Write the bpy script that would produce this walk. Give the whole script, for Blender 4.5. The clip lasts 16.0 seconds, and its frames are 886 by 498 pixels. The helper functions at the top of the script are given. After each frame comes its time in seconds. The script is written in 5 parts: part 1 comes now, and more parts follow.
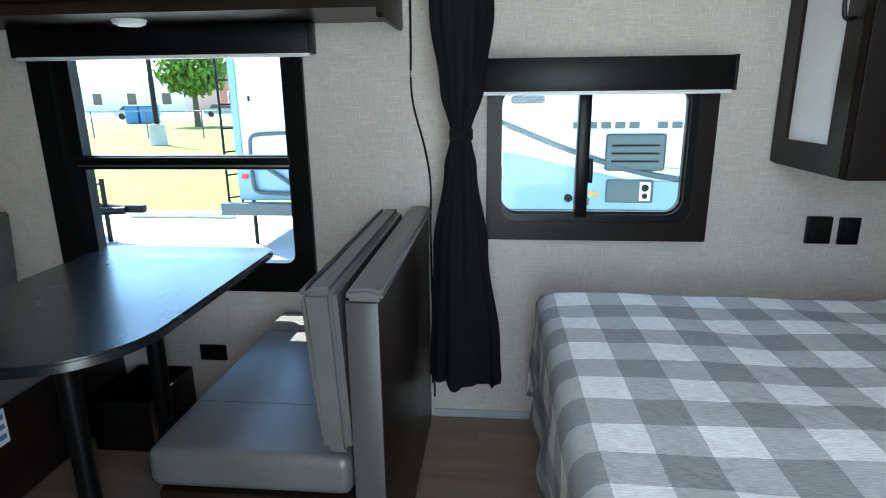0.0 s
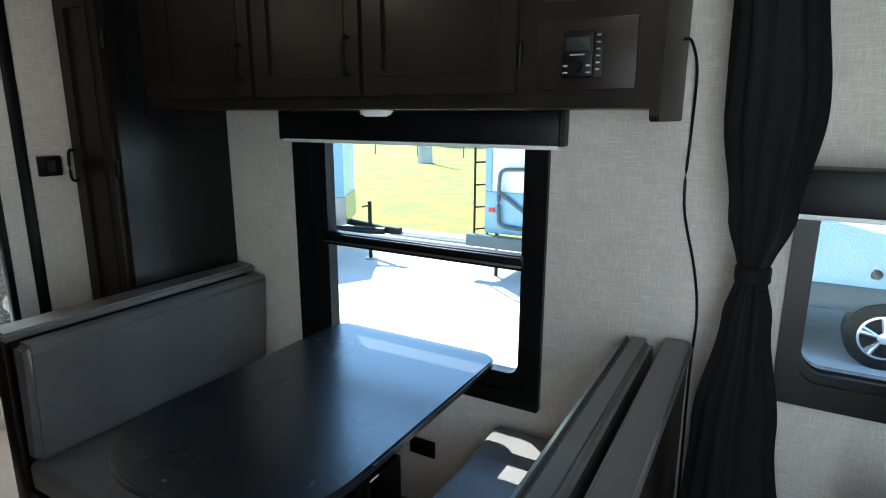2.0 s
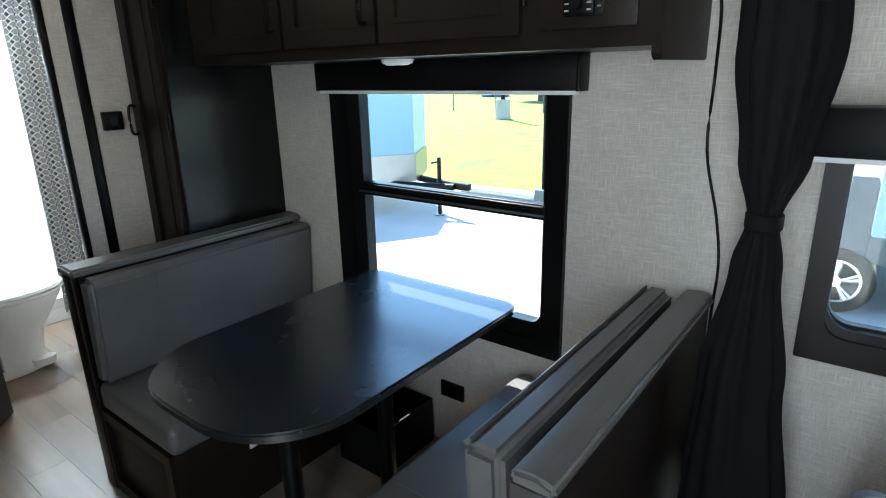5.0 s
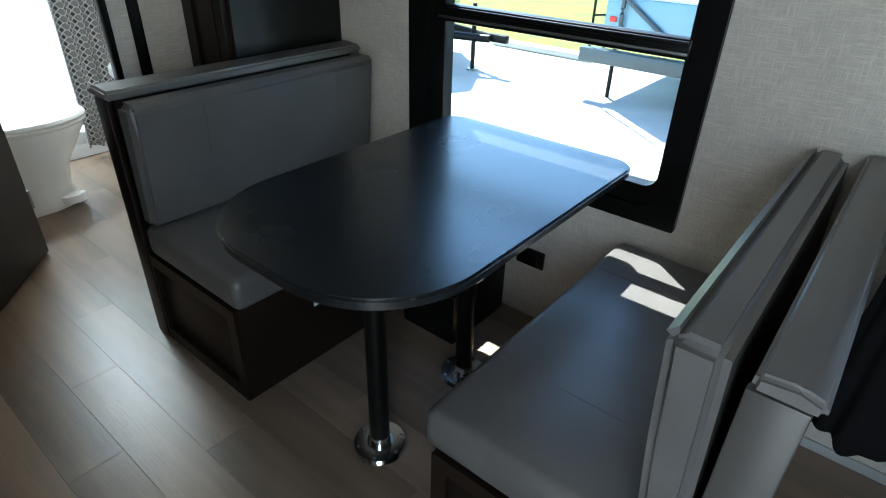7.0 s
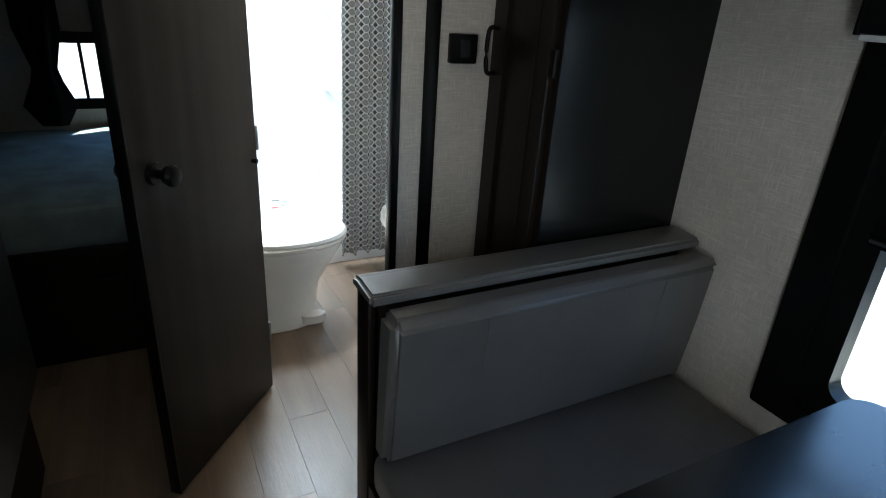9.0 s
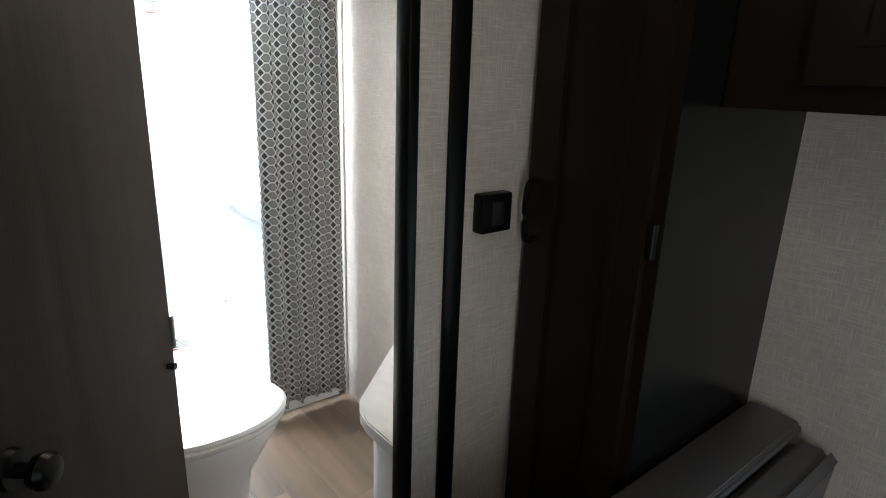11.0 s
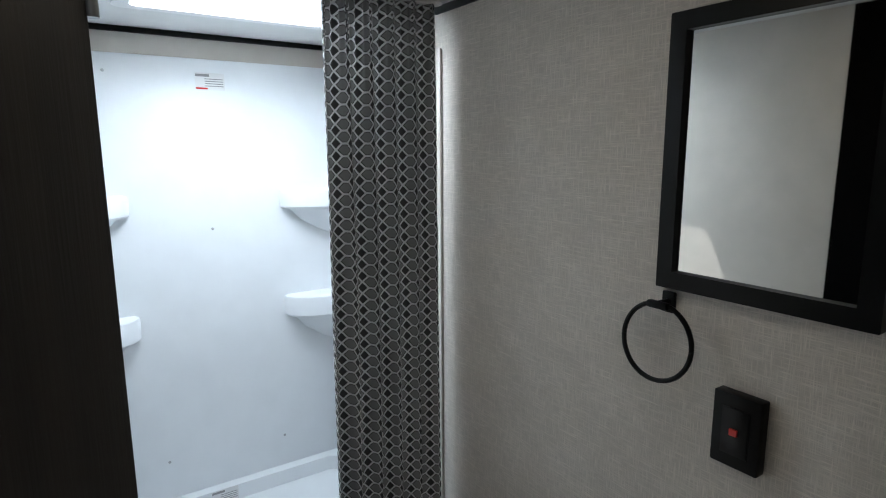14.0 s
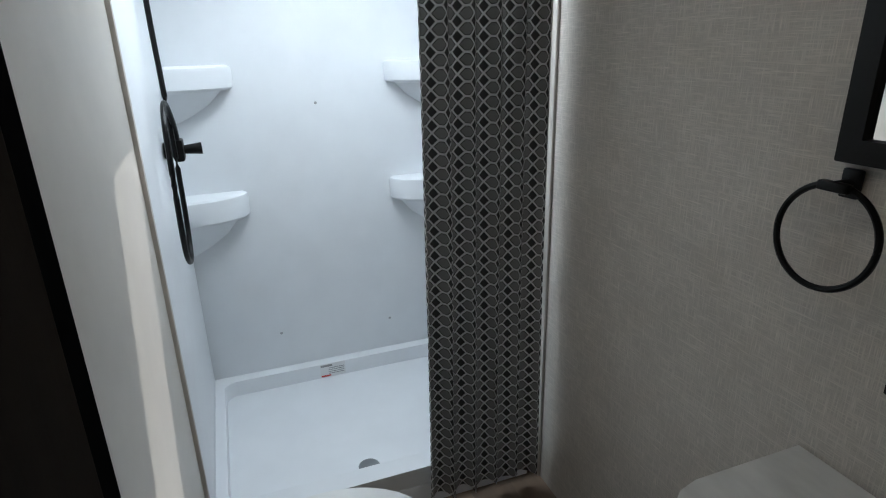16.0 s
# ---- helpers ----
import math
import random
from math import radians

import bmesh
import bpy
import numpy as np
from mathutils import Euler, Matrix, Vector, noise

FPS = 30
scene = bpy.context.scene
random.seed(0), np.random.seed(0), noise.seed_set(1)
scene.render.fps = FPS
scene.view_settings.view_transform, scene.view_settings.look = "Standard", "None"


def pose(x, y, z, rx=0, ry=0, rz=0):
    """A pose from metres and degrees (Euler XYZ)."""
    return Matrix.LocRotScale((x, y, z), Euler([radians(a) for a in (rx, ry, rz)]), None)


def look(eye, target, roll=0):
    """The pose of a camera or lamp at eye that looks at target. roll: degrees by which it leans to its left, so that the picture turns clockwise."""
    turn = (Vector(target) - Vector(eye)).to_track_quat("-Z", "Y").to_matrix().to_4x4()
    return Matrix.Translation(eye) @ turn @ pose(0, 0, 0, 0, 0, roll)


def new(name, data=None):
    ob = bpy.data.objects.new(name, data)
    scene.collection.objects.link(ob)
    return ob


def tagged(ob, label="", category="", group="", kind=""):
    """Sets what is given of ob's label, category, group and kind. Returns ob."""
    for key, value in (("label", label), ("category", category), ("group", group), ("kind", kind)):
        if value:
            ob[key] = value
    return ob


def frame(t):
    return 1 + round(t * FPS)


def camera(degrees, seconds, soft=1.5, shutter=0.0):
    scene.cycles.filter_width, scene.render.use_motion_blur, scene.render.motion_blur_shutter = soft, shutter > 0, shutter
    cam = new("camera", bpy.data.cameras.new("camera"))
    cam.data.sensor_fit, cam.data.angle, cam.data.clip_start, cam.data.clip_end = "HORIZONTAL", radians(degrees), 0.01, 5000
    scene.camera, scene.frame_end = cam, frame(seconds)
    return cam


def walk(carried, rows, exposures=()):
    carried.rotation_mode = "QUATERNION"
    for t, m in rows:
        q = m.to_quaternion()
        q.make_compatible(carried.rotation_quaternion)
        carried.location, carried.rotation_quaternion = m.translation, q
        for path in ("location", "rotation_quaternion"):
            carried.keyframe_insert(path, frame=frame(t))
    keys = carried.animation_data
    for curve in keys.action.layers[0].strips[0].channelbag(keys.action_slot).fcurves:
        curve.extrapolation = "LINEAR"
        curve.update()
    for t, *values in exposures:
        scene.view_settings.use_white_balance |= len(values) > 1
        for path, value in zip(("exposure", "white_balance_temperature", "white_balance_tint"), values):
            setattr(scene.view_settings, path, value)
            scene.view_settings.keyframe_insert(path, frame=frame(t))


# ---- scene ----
cam = camera(75.2, 16.0, soft=1.1)
EXPOSURES = [(0, 2.45, 6000, 2), (1.5, 2.15, 5950, 1), (3.5, 2.4, 6200, 5), (5.0, 2.3, 6000, 2), (7.5, 2.2, 6000, 0), (9, 1.85, 6100, 4), (11.5, 1.85, 6500, 10), (12.0, 1.75, 6500, 10), (12.8, 1.0, 6400, 9), (13.5, 0.2, 6200, 8), (14.5, 0.0, 6100, 8), (16, -0.35, 6200, 8)]
PATH = [
    (0, (1.578, 1.201, 1.309), (1.4, 3.124, 0.792), -0.6),
    (0.5, (1.518, 1.329, 1.314), (1.134, 3.228, 0.817), -0.8),
    (1, (1.478, 1.508, 1.39), (0.877, 3.344, 0.873), -0.7),
    (1.5, (1.49, 1.564, 1.471), (0.763, 3.351, 0.942), -0.7),
    (2, (1.475, 1.609, 1.543), (0.514, 3.304, 1.093), 0.2),
    (2.5, (1.555, 1.618, 1.557), (0.416, 3.237, 1.274), 0.3),
    (3, (1.623, 1.622, 1.592), (0.435, 3.224, 1.441), -0.5),
    (3.5, (1.643, 1.62, 1.604), (0.418, 3.199, 1.532), -0.1),
    (4, (1.641, 1.632, 1.581), (0.393, 3.183, 1.388), -0.1),
    (4.5, (1.647, 1.65, 1.556), (0.443, 3.216, 1.244), -0.5),
    (5, (1.658, 1.683, 1.516), (0.486, 3.194, 0.929), -1.3),
    (5.2, (1.655, 1.681, 1.481), (0.535, 3.175, 0.764), -1.3),
    (7.3, (1.193, 1.742, 1.369), (0.086, 3.028, 0.31), 3.1),
    (7.5, (1.129, 1.779, 1.381), (-0.101, 2.953, 0.328), 2.5),
    (8, (0.958, 1.908, 1.435), (-0.513, 2.818, 0.432), 4.5),
    (8.5, (0.786, 1.97, 1.447), (-0.813, 2.788, 0.568), 3.6),
    (9, (0.521, 1.993, 1.471), (-1.094, 2.865, 0.677), 3.7),
    (9.2, (0.441, 1.992, 1.44), (-1.182, 2.88, 0.682), 3.5),
    (11.5, (-0.252, 2.054, 1.612), (-1.709, 3.318, 1.086), 2.1),
    (12, (-0.388, 2.101, 1.582), (-1.98, 3.249, 1.2), 0.1),
    (12.5, (-0.556, 2.22, 1.608), (-2.253, 3.197, 1.202), 1.2),
    (13, (-0.664, 2.278, 1.597), (-2.394, 3.209, 1.221), 0.8),
    (13.5, (-0.776, 2.273, 1.624), (-2.443, 3.33, 1.299), -0.1),
    (14, (-0.858, 2.286, 1.611), (-2.499, 3.377, 1.268), -0.3),
    (14.5, (-0.923, 2.336, 1.612), (-2.63, 3.315, 1.258), 0.0),
    (15, (-0.957, 2.398, 1.609), (-2.769, 3.159, 1.242), -0.5),
    (15.5, (-0.977, 2.441, 1.568), (-2.802, 3.098, 1.078), -0.8),
    (16, (-0.99, 2.458, 1.505), (-2.757, 3.105, 0.828), -1.3),
]
walk(cam, [(t, look(eye, target, roll)) for t, eye, target, roll in PATH], EXPOSURES)
SKY_STRENGTH, SUN_STRENGTH, SKYLIGHT_W, DOORWAY_W, LED_GLOW, LED_W = 0.15, 5.0, 20, 5.0, 4.0, 0.13
LIGHTS = [(0.305, 2.64), (-0.45, 2.235), (1.19, 2.74), (-1.2, 1.75), (2.4, 1.9)]

# ---- world, sun, lights ----
world = bpy.data.worlds.new("world")
scene.world = world
world.use_nodes = True
wn = world.node_tree.nodes
sky = wn.new("ShaderNodeTexSky")
sky.sky_type, sky.sun_disc = "NISHITA", False
SUN_DIR = Vector((0.44, -0.35, -1.0)).normalized()
sky.sun_elevation = math.asin(-SUN_DIR.z)
sky.ozone_density, sky.dust_density = 3.0, 0.1
sky.sun_rotation = math.atan2(-SUN_DIR.x, -SUN_DIR.y)
world.node_tree.links.new(sky.outputs[0], wn["Background"].inputs[0])
wn["Background"].inputs[1].default_value = SKY_STRENGTH
sun = new("sun", bpy.data.lights.new("sun", "SUN"))
sun.data.energy, sun.data.angle, sun.data.color = SUN_STRENGTH, radians(0.5), (1.0, 0.96, 0.9)
sun.matrix_world = look((-3, 8, 12), Vector((-3, 8, 12)) + SUN_DIR)


def area_lamp(name, eye, target, sx, sy, watts, colour):
    d = bpy.data.lights.new(name, "AREA")
    d.shape, d.size, d.size_y, d.energy, d.color = "RECTANGLE", sx, sy, watts, colour
    ob = new(name, d)
    ob.matrix_world = look(eye, target)
    return ob


# daylight in the opening of the bathroom's roof light, and the bulbs of the ceiling fittings
area_lamp("skylight_lamp", (-2.72, 2.82, 2.2), (-2.72, 2.82, 0), 0.42, 0.62, SKYLIGHT_W, (0.86, 0.94, 1.0))


# lamp added for sky light in an unseen open entry doorway, behind the walk
area_lamp("doorway_fill_lamp", (1.825, 0.90, 1.0), (1.825, 3.0, 1.0), 0.62, 1.8, DOORWAY_W, (0.90, 0.95, 1.0))


# ---- materials ----
def material(name, colour, rough=0.6, metal=0.0, vary=0.12, scale=8.0, bump=0.0, bump_scale=60.0, spec=0.5, stretch=(1, 1, 1), rand=0.0, fine=0.0):
    m = bpy.data.materials.new(name)
    m.use_nodes = True
    nt = m.node_tree
    b = nt.nodes["Principled BSDF"]
    b.inputs["Roughness"].default_value, b.inputs["Metallic"].default_value = rough, metal
    b.inputs["Specular IOR Level"].default_value = spec
    tc = nt.nodes.new("ShaderNodeTexCoord")
    mp = nt.nodes.new("ShaderNodeMapping")
    mp.inputs["Scale"].default_value = stretch
    nt.links.new(tc.outputs["Object"], mp.inputs["Vector"])
    n1 = nt.nodes.new("ShaderNodeTexNoise")
    n1.inputs["Scale"].default_value, n1.inputs["Detail"].default_value = scale, 5
    nt.links.new(mp.outputs[0], n1.inputs["Vector"])
    ramp = nt.nodes.new("ShaderNodeValToRGB")
    lo = [c * (1 - vary) for c in colour]
    hi = [min(1, c * (1 + vary)) for c in colour]
    ramp.color_ramp.elements[0].position, ramp.color_ramp.elements[1].position = 0.3, 0.7
    ramp.color_ramp.elements[0].color, ramp.color_ramp.elements[1].color = (*lo, 1), (*hi, 1)
    nt.links.new(n1.outputs[0], ramp.inputs[0])
    out = ramp.outputs[0]
    if rand:
        oi = nt.nodes.new("ShaderNodeObjectInfo")
        mr = nt.nodes.new("ShaderNodeMapRange")
        mr.inputs["To Min"].default_value, mr.inputs["To Max"].default_value = 1 - rand, 1 + rand
        nt.links.new(oi.outputs["Random"], mr.inputs["Value"])
        mul = nt.nodes.new("ShaderNodeVectorMath")
        mul.operation = "SCALE"
        nt.links.new(out, mul.inputs[0])
        nt.links.new(mr.outputs[0], mul.inputs["Scale"])
        out = mul.outputs[0]
    nt.links.new(out, b.inputs["Base Color"])
    n2 = nt.nodes.new("ShaderNodeTexNoise")
    n2.inputs["Scale"].default_value, n2.inputs["Detail"].default_value = bump_scale, 4
    nt.links.new(mp.outputs[0], n2.inputs["Vector"])
    if bump:
        bp = nt.nodes.new("ShaderNodeBump")
        bp.inputs["Strength"].default_value, bp.inputs["Distance"].default_value = bump, 0.004
        nt.links.new(n2.outputs[0], bp.inputs["Height"])
        nt.links.new(bp.outputs[0], b.inputs["Normal"])
    rr = nt.nodes.new("ShaderNodeMapRange")
    rr.inputs["To Min"].default_value, rr.inputs["To Max"].default_value = max(0.02, rough * 0.85), min(1, rough * 1.12)
    nt.links.new(n1.outputs[0], rr.inputs["Value"])
    nt.links.new(rr.outputs[0], b.inputs["Roughness"])
    return m


def linen(name, colour):
    """Woven wall vinyl: crossed threads of two directions."""
    m = bpy.data.materials.new(name)
    m.use_nodes = True
    nt = m.node_tree
    b = nt.nodes["Principled BSDF"]
    b.inputs["Roughness"].default_value, b.inputs["Specular IOR Level"].default_value = 0.6, 0.3
    tc = nt.nodes.new("ShaderNodeTexCoord")
    outs = []
    for sc in ((24, 24, 480), (480, 480, 24)):
        mp = nt.nodes.new("ShaderNodeMapping")
        mp.inputs["Scale"].default_value = sc
        n = nt.nodes.new("ShaderNodeTexNoise")
        n.inputs["Scale"].default_value, n.inputs["Detail"].default_value = 1.0, 3
        nt.links.new(tc.outputs["Object"], mp.inputs["Vector"])
        nt.links.new(mp.outputs[0], n.inputs["Vector"])
        outs.append(n.outputs[0])
    mx = nt.nodes.new("ShaderNodeMath")
    mx.operation = "MAXIMUM"
    nt.links.new(outs[0], mx.inputs[0])
    nt.links.new(outs[1], mx.inputs[1])
    big = nt.nodes.new("ShaderNodeTexNoise")
    big.inputs["Scale"].default_value = 9.0
    nt.links.new(tc.outputs["Object"], big.inputs["Vector"])
    add = nt.nodes.new("ShaderNodeMath")
    add.operation = "MULTIPLY_ADD"
    add.inputs[1].default_value = 0.18
    nt.links.new(big.outputs[0], add.inputs[0])
    nt.links.new(mx.outputs[0], add.inputs[2])
    ramp = nt.nodes.new("ShaderNodeValToRGB")
    ramp.color_ramp.elements[0].position, ramp.color_ramp.elements[1].position = 0.55, 0.84
    ramp.color_ramp.elements[0].color = (*[c * 0.86 for c in colour], 1)
    ramp.color_ramp.elements[1].color = (*[min(1, c * 1.20) for c in colour], 1)
    nt.links.new(add.outputs[0], ramp.inputs[0])
    nt.links.new(ramp.outputs[0], b.inputs["Base Color"])
    bp = nt.nodes.new("ShaderNodeBump")
    bp.inputs["Strength"].default_value, bp.inputs["Distance"].default_value = 0.4, 0.002
    nt.links.new(mx.outputs[0], bp.inputs["Height"])
    nt.links.new(bp.outputs[0], b.inputs["Normal"])
    return m


def math_node(nt, op, a, b=None, c=None):
    n = nt.nodes.new("ShaderNodeMath")
    n.operation = op
    for k, v in enumerate((a, b, c)):
        if v is None:
            continue
        if isinstance(v, (int, float)):
            n.inputs[k].default_value = v
        else:
            nt.links.new(v, n.inputs[k])
    return n.outputs[0]


def plaid():
    """Buffalo check cloth: two crossed stripes, white, grey and darker grey, on the cloth's own metres (UV)."""
    m = bpy.data.materials.new("buffalo_check_cloth")
    m.use_nodes = True
    nt = m.node_tree
    b = nt.nodes["Principled BSDF"]
    b.inputs["Roughness"].default_value, b.inputs["Specular IOR Level"].default_value = 0.85, 0.2
    uv = nt.nodes.new("ShaderNodeUVMap")
    wob = nt.nodes.new("ShaderNodeTexNoise")
    wob.inputs["Scale"].default_value = 90.0
    nt.links.new(uv.outputs[0], wob.inputs["Vector"])
    sep = nt.nodes.new("ShaderNodeSeparateXYZ")
    nt.links.new(uv.outputs[0], sep.inputs[0])
    s = []
    for k in (0, 1):
        w = math_node(nt, "MULTIPLY_ADD", wob.outputs[0], 0.005, sep.outputs[k])
        fr = math_node(nt, "FRACT", math_node(nt, "DIVIDE", w, 0.20))
        s.append(math_node(nt, "GREATER_THAN", fr, 0.5))
    tot = math_node(nt, "MULTIPLY", math_node(nt, "ADD", s[0], s[1]), 0.5)
    ramp = nt.nodes.new("ShaderNodeValToRGB")
    e = ramp.color_ramp.elements
    e[0].color, e[1].color = (0.78, 0.78, 0.78, 1), (0.27, 0.275, 0.28, 1)
    mid = e.new(0.5)
    mid.color = (0.45, 0.455, 0.46, 1)
    nt.links.new(tot, ramp.inputs[0])
    # heathered thread
    mp = nt.nodes.new("ShaderNodeMapping")
    mp.inputs["Scale"].default_value = (40, 500, 1)
    nt.links.new(uv.outputs[0], mp.inputs["Vector"])
    th = nt.nodes.new("ShaderNodeTexNoise")
    th.inputs["Scale"].default_value = 1.0
    nt.links.new(mp.outputs[0], th.inputs["Vector"])
    mr = nt.nodes.new("ShaderNodeMapRange")
    mr.inputs["From Min"].default_value, mr.inputs["From Max"].default_value = 0.3, 0.7
    mr.inputs["To Min"].default_value, mr.inputs["To Max"].default_value = 0.78, 1.18
    nt.links.new(th.outputs[0], mr.inputs["Value"])
    mul = nt.nodes.new("ShaderNodeVectorMath")
    mul.operation = "SCALE"
    nt.links.new(ramp.outputs[0], mul.inputs[0])
    nt.links.new(mr.outputs[0], mul.inputs["Scale"])
    nt.links.new(mul.outputs[0], b.inputs["Base Color"])
    # creases of a packed cover, and the weave
    wv = nt.nodes.new("ShaderNodeTexNoise")
    wv.inputs["Scale"].default_value, wv.inputs["Detail"].default_value, wv.inputs["Distortion"].default_value = 7.0, 5, 1.4
    nt.links.new(uv.outputs[0], wv.inputs["Vector"])
    b1 = nt.nodes.new("ShaderNodeBump")
    b1.inputs["Strength"].default_value, b1.inputs["Distance"].default_value = 0.55, 0.02
    nt.links.new(wv.outputs[0], b1.inputs["Height"])
    b2 = nt.nodes.new("ShaderNodeBump")
    b2.inputs["Strength"].default_value, b2.inputs["Distance"].default_value = 0.5, 0.002
    nt.links.new(th.outputs[0], b2.inputs["Height"])
    nt.links.new(b1.outputs[0], b2.inputs["Normal"])
    nt.links.new(b2.outputs[0], b.inputs["Normal"])
    return m


def hex_print():
    """Grey cloth printed with rows of hexagons outlined in white, and dark rhombs between, on the cloth's own metres (UV)."""
    m = bpy.data.materials.new("hexagon_print_cloth")
    m.use_nodes = True
    nt = m.node_tree
    b = nt.nodes["Principled BSDF"]
    b.inputs["Roughness"].default_value, b.inputs["Specular IOR Level"].default_value = 0.45, 0.4
    uv = nt.nodes.new("ShaderNodeUVMap")
    sep = nt.nodes.new("ShaderNodeSeparateXYZ")
    nt.links.new(uv.outputs[0], sep.inputs[0])
    px, py = 0.034, 0.037
    a = math_node(nt, "ABSOLUTE", math_node(nt, "SUBTRACT", math_node(nt, "FRACT", math_node(nt, "DIVIDE", sep.outputs[0], px)), 0.5))
    c = math_node(nt, "ABSOLUTE", math_node(nt, "SUBTRACT", math_node(nt, "FRACT", math_node(nt, "DIVIDE", sep.outputs[1], py)), 0.5))
    # 1 on the outline of a hexagon with its points at the sides, in rows and columns that touch
    slant = math_node(nt, "MULTIPLY_ADD", a, 2.0, math_node(nt, "MULTIPLY", c, 1.33))
    d = math_node(nt, "MAXIMUM", slant, math_node(nt, "MULTIPLY", c, 2.0))
    ramp = nt.nodes.new("ShaderNodeValToRGB")
    ramp.color_ramp.interpolation = "CONSTANT"
    e = ramp.color_ramp.elements
    scale = 0.5
    e[0].position, e[0].color = 0.0, (0.32, 0.315, 0.31, 1)
    e[1].position, e[1].color = 0.73 * scale, (0.012, 0.012, 0.012, 1)
    for p, k in ((0.82, 0.80), (1.12, 0.08)):
        q = e.new(p * scale)
        q.color = (k, k, k, 1)
    nt.links.new(math_node(nt, "MULTIPLY", d, scale), ramp.inputs[0])
    nt.links.new(ramp.outputs[0], b.inputs["Base Color"])
    # thin cloth lets part of the light through
    thin = nt.nodes.new("ShaderNodeBsdfTranslucent")
    nt.links.new(ramp.outputs[0], thin.inputs["Color"])
    both = nt.nodes.new("ShaderNodeMixShader")
    both.inputs[0].default_value = 0.3
    nt.links.new(b.outputs[0], both.inputs[1])
    nt.links.new(thin.outputs[0], both.inputs[2])
    nt.links.new(both.outputs[0], nt.nodes["Material Output"].inputs[0])
    return m


def glass(name, tint=(1, 1, 1)):
    m = bpy.data.materials.new(name)
    m.use_nodes = True
    nt = m.node_tree
    nt.nodes.remove(nt.nodes["Principled BSDF"])
    tr = nt.nodes.new("ShaderNodeBsdfTransparent")
    tr.inputs[0].default_value = (*tint, 1)
    gl = nt.nodes.new("ShaderNodeBsdfGlossy")
    gl.inputs["Roughness"].default_value = 0.02
    mix = nt.nodes.new("ShaderNodeMixShader")
    mix.inputs[0].default_value = 0.012
    nt.links.new(tr.outputs[0], mix.inputs[1])
    nt.links.new(gl.outputs[0], mix.inputs[2])
    nt.links.new(mix.outputs[0], nt.nodes["Material Output"].inputs[0])
    return m


def glow(name, colour, strength):
    m = bpy.data.materials.new(name)
    m.use_nodes = True
    b = m.node_tree.nodes["Principled BSDF"]
    b.inputs["Base Color"].default_value = (0.8, 0.8, 0.8, 1)
    b.inputs["Emission Color"].default_value = (*colour, 1)
    b.inputs["Emission Strength"].default_value = strength
    return m


WALL = linen("linen_wall", (0.585, 0.535, 0.48))
CREAM = material("cream_trim", (0.56, 0.52, 0.47), 0.5, vary=0.05)
WOOD = material("espresso_wood", (0.0098, 0.0062, 0.0044), 0.38, spec=0.25, vary=0.35, scale=5, stretch=(1, 1, 0.12), bump=0.08, bump_scale=90)
WOOD_H = material("espresso_wood_across", (0.0098, 0.0062, 0.0044), 0.38, spec=0.25, vary=0.35, scale=5, stretch=(0.12, 1, 1), bump=0.08, bump_scale=90)
GLOSSY = material("dark_gloss_panel", (0.005, 0.005, 0.005), 0.25, spec=0.3, vary=0.2)
DOORWOOD = material("dark_oak_door", (0.022, 0.018, 0.016), 0.5, spec=0.25, vary=0.4, scale=6, stretch=(4, 4, 0.15), bump=0.12)
BLACK = material("black_plastic", (0.003, 0.003, 0.003), 0.4, spec=0.2, vary=0.2)
FRAME = material("dark_bronze_frame", (0.003, 0.003, 0.003), 0.35, spec=0.2, vary=0.2)
MATTE = material("matte_black_edge", (0.003, 0.003, 0.003), 0.8, spec=0.0, vary=0.2)
RUBBER = material("black_rubber", (0.003, 0.003, 0.003), 0.3, spec=0.3, vary=0.2)
TABLE = material("black_laminate", (0.008, 0.010, 0.012), 0.27, spec=1.0, vary=0.15, scale=3, bump=0.02, bump_scale=300)
TABLE.node_tree.nodes["Principled BSDF"].inputs["Coat Weight"].default_value = 0.3
TABLE.node_tree.nodes["Principled BSDF"].inputs["Coat Roughness"].default_value = 0.22
VINYL = material("grey_vinyl", (0.10, 0.095, 0.092), 0.36, spec=0.6, vary=0.12, scale=6, bump=0.12, bump_scale=220)
CARBON = material("carbon_weave", (0.003, 0.003, 0.0033), 0.35, spec=0.25, vary=0.3, bump=0.3, bump_scale=150)
WHITE = material("white_plastic", (0.78, 0.78, 0.77), 0.4, vary=0.03)
CEIL = material("white_ceiling", (0.68, 0.68, 0.67), 0.7, vary=0.04, bump=0.05)
SHOWER = material("white_acrylic", (0.80, 0.82, 0.84), 0.36, vary=0.02)
PORCELAIN = material("porcelain", (0.74, 0.72, 0.69), 0.15, vary=0.02)
CHROME = material("chrome", (0.7, 0.7, 0.7), 0.12, metal=1.0, vary=0.05)
STEEL = material("brushed_steel", (0.30, 0.31, 0.32), 0.35, metal=1.0, vary=0.08)
GREYTRIM = material("light_grey_trim", (0.42, 0.43, 0.43), 0.45, vary=0.05)
DRAPE = material("black_drape", (0.005, 0.005, 0.0055), 0.75, spec=0.12, vary=0.3, scale=20, bump=0.15, bump_scale=400)
PLANK = material("greige_plank", (0.19, 0.137, 0.098), 0.36, vary=0.28, scale=4, stretch=(0.25, 3, 1), bump=0.1, bump_scale=60, rand=0.22)
JOINT = material("floor_joint", (0.13, 0.096, 0.07), 0.7)
FLEECE = material("grey_bunk_mattress", (0.25, 0.34, 0.365), 0.9, vary=0.25, scale=7, bump=0.5, bump_scale=18)
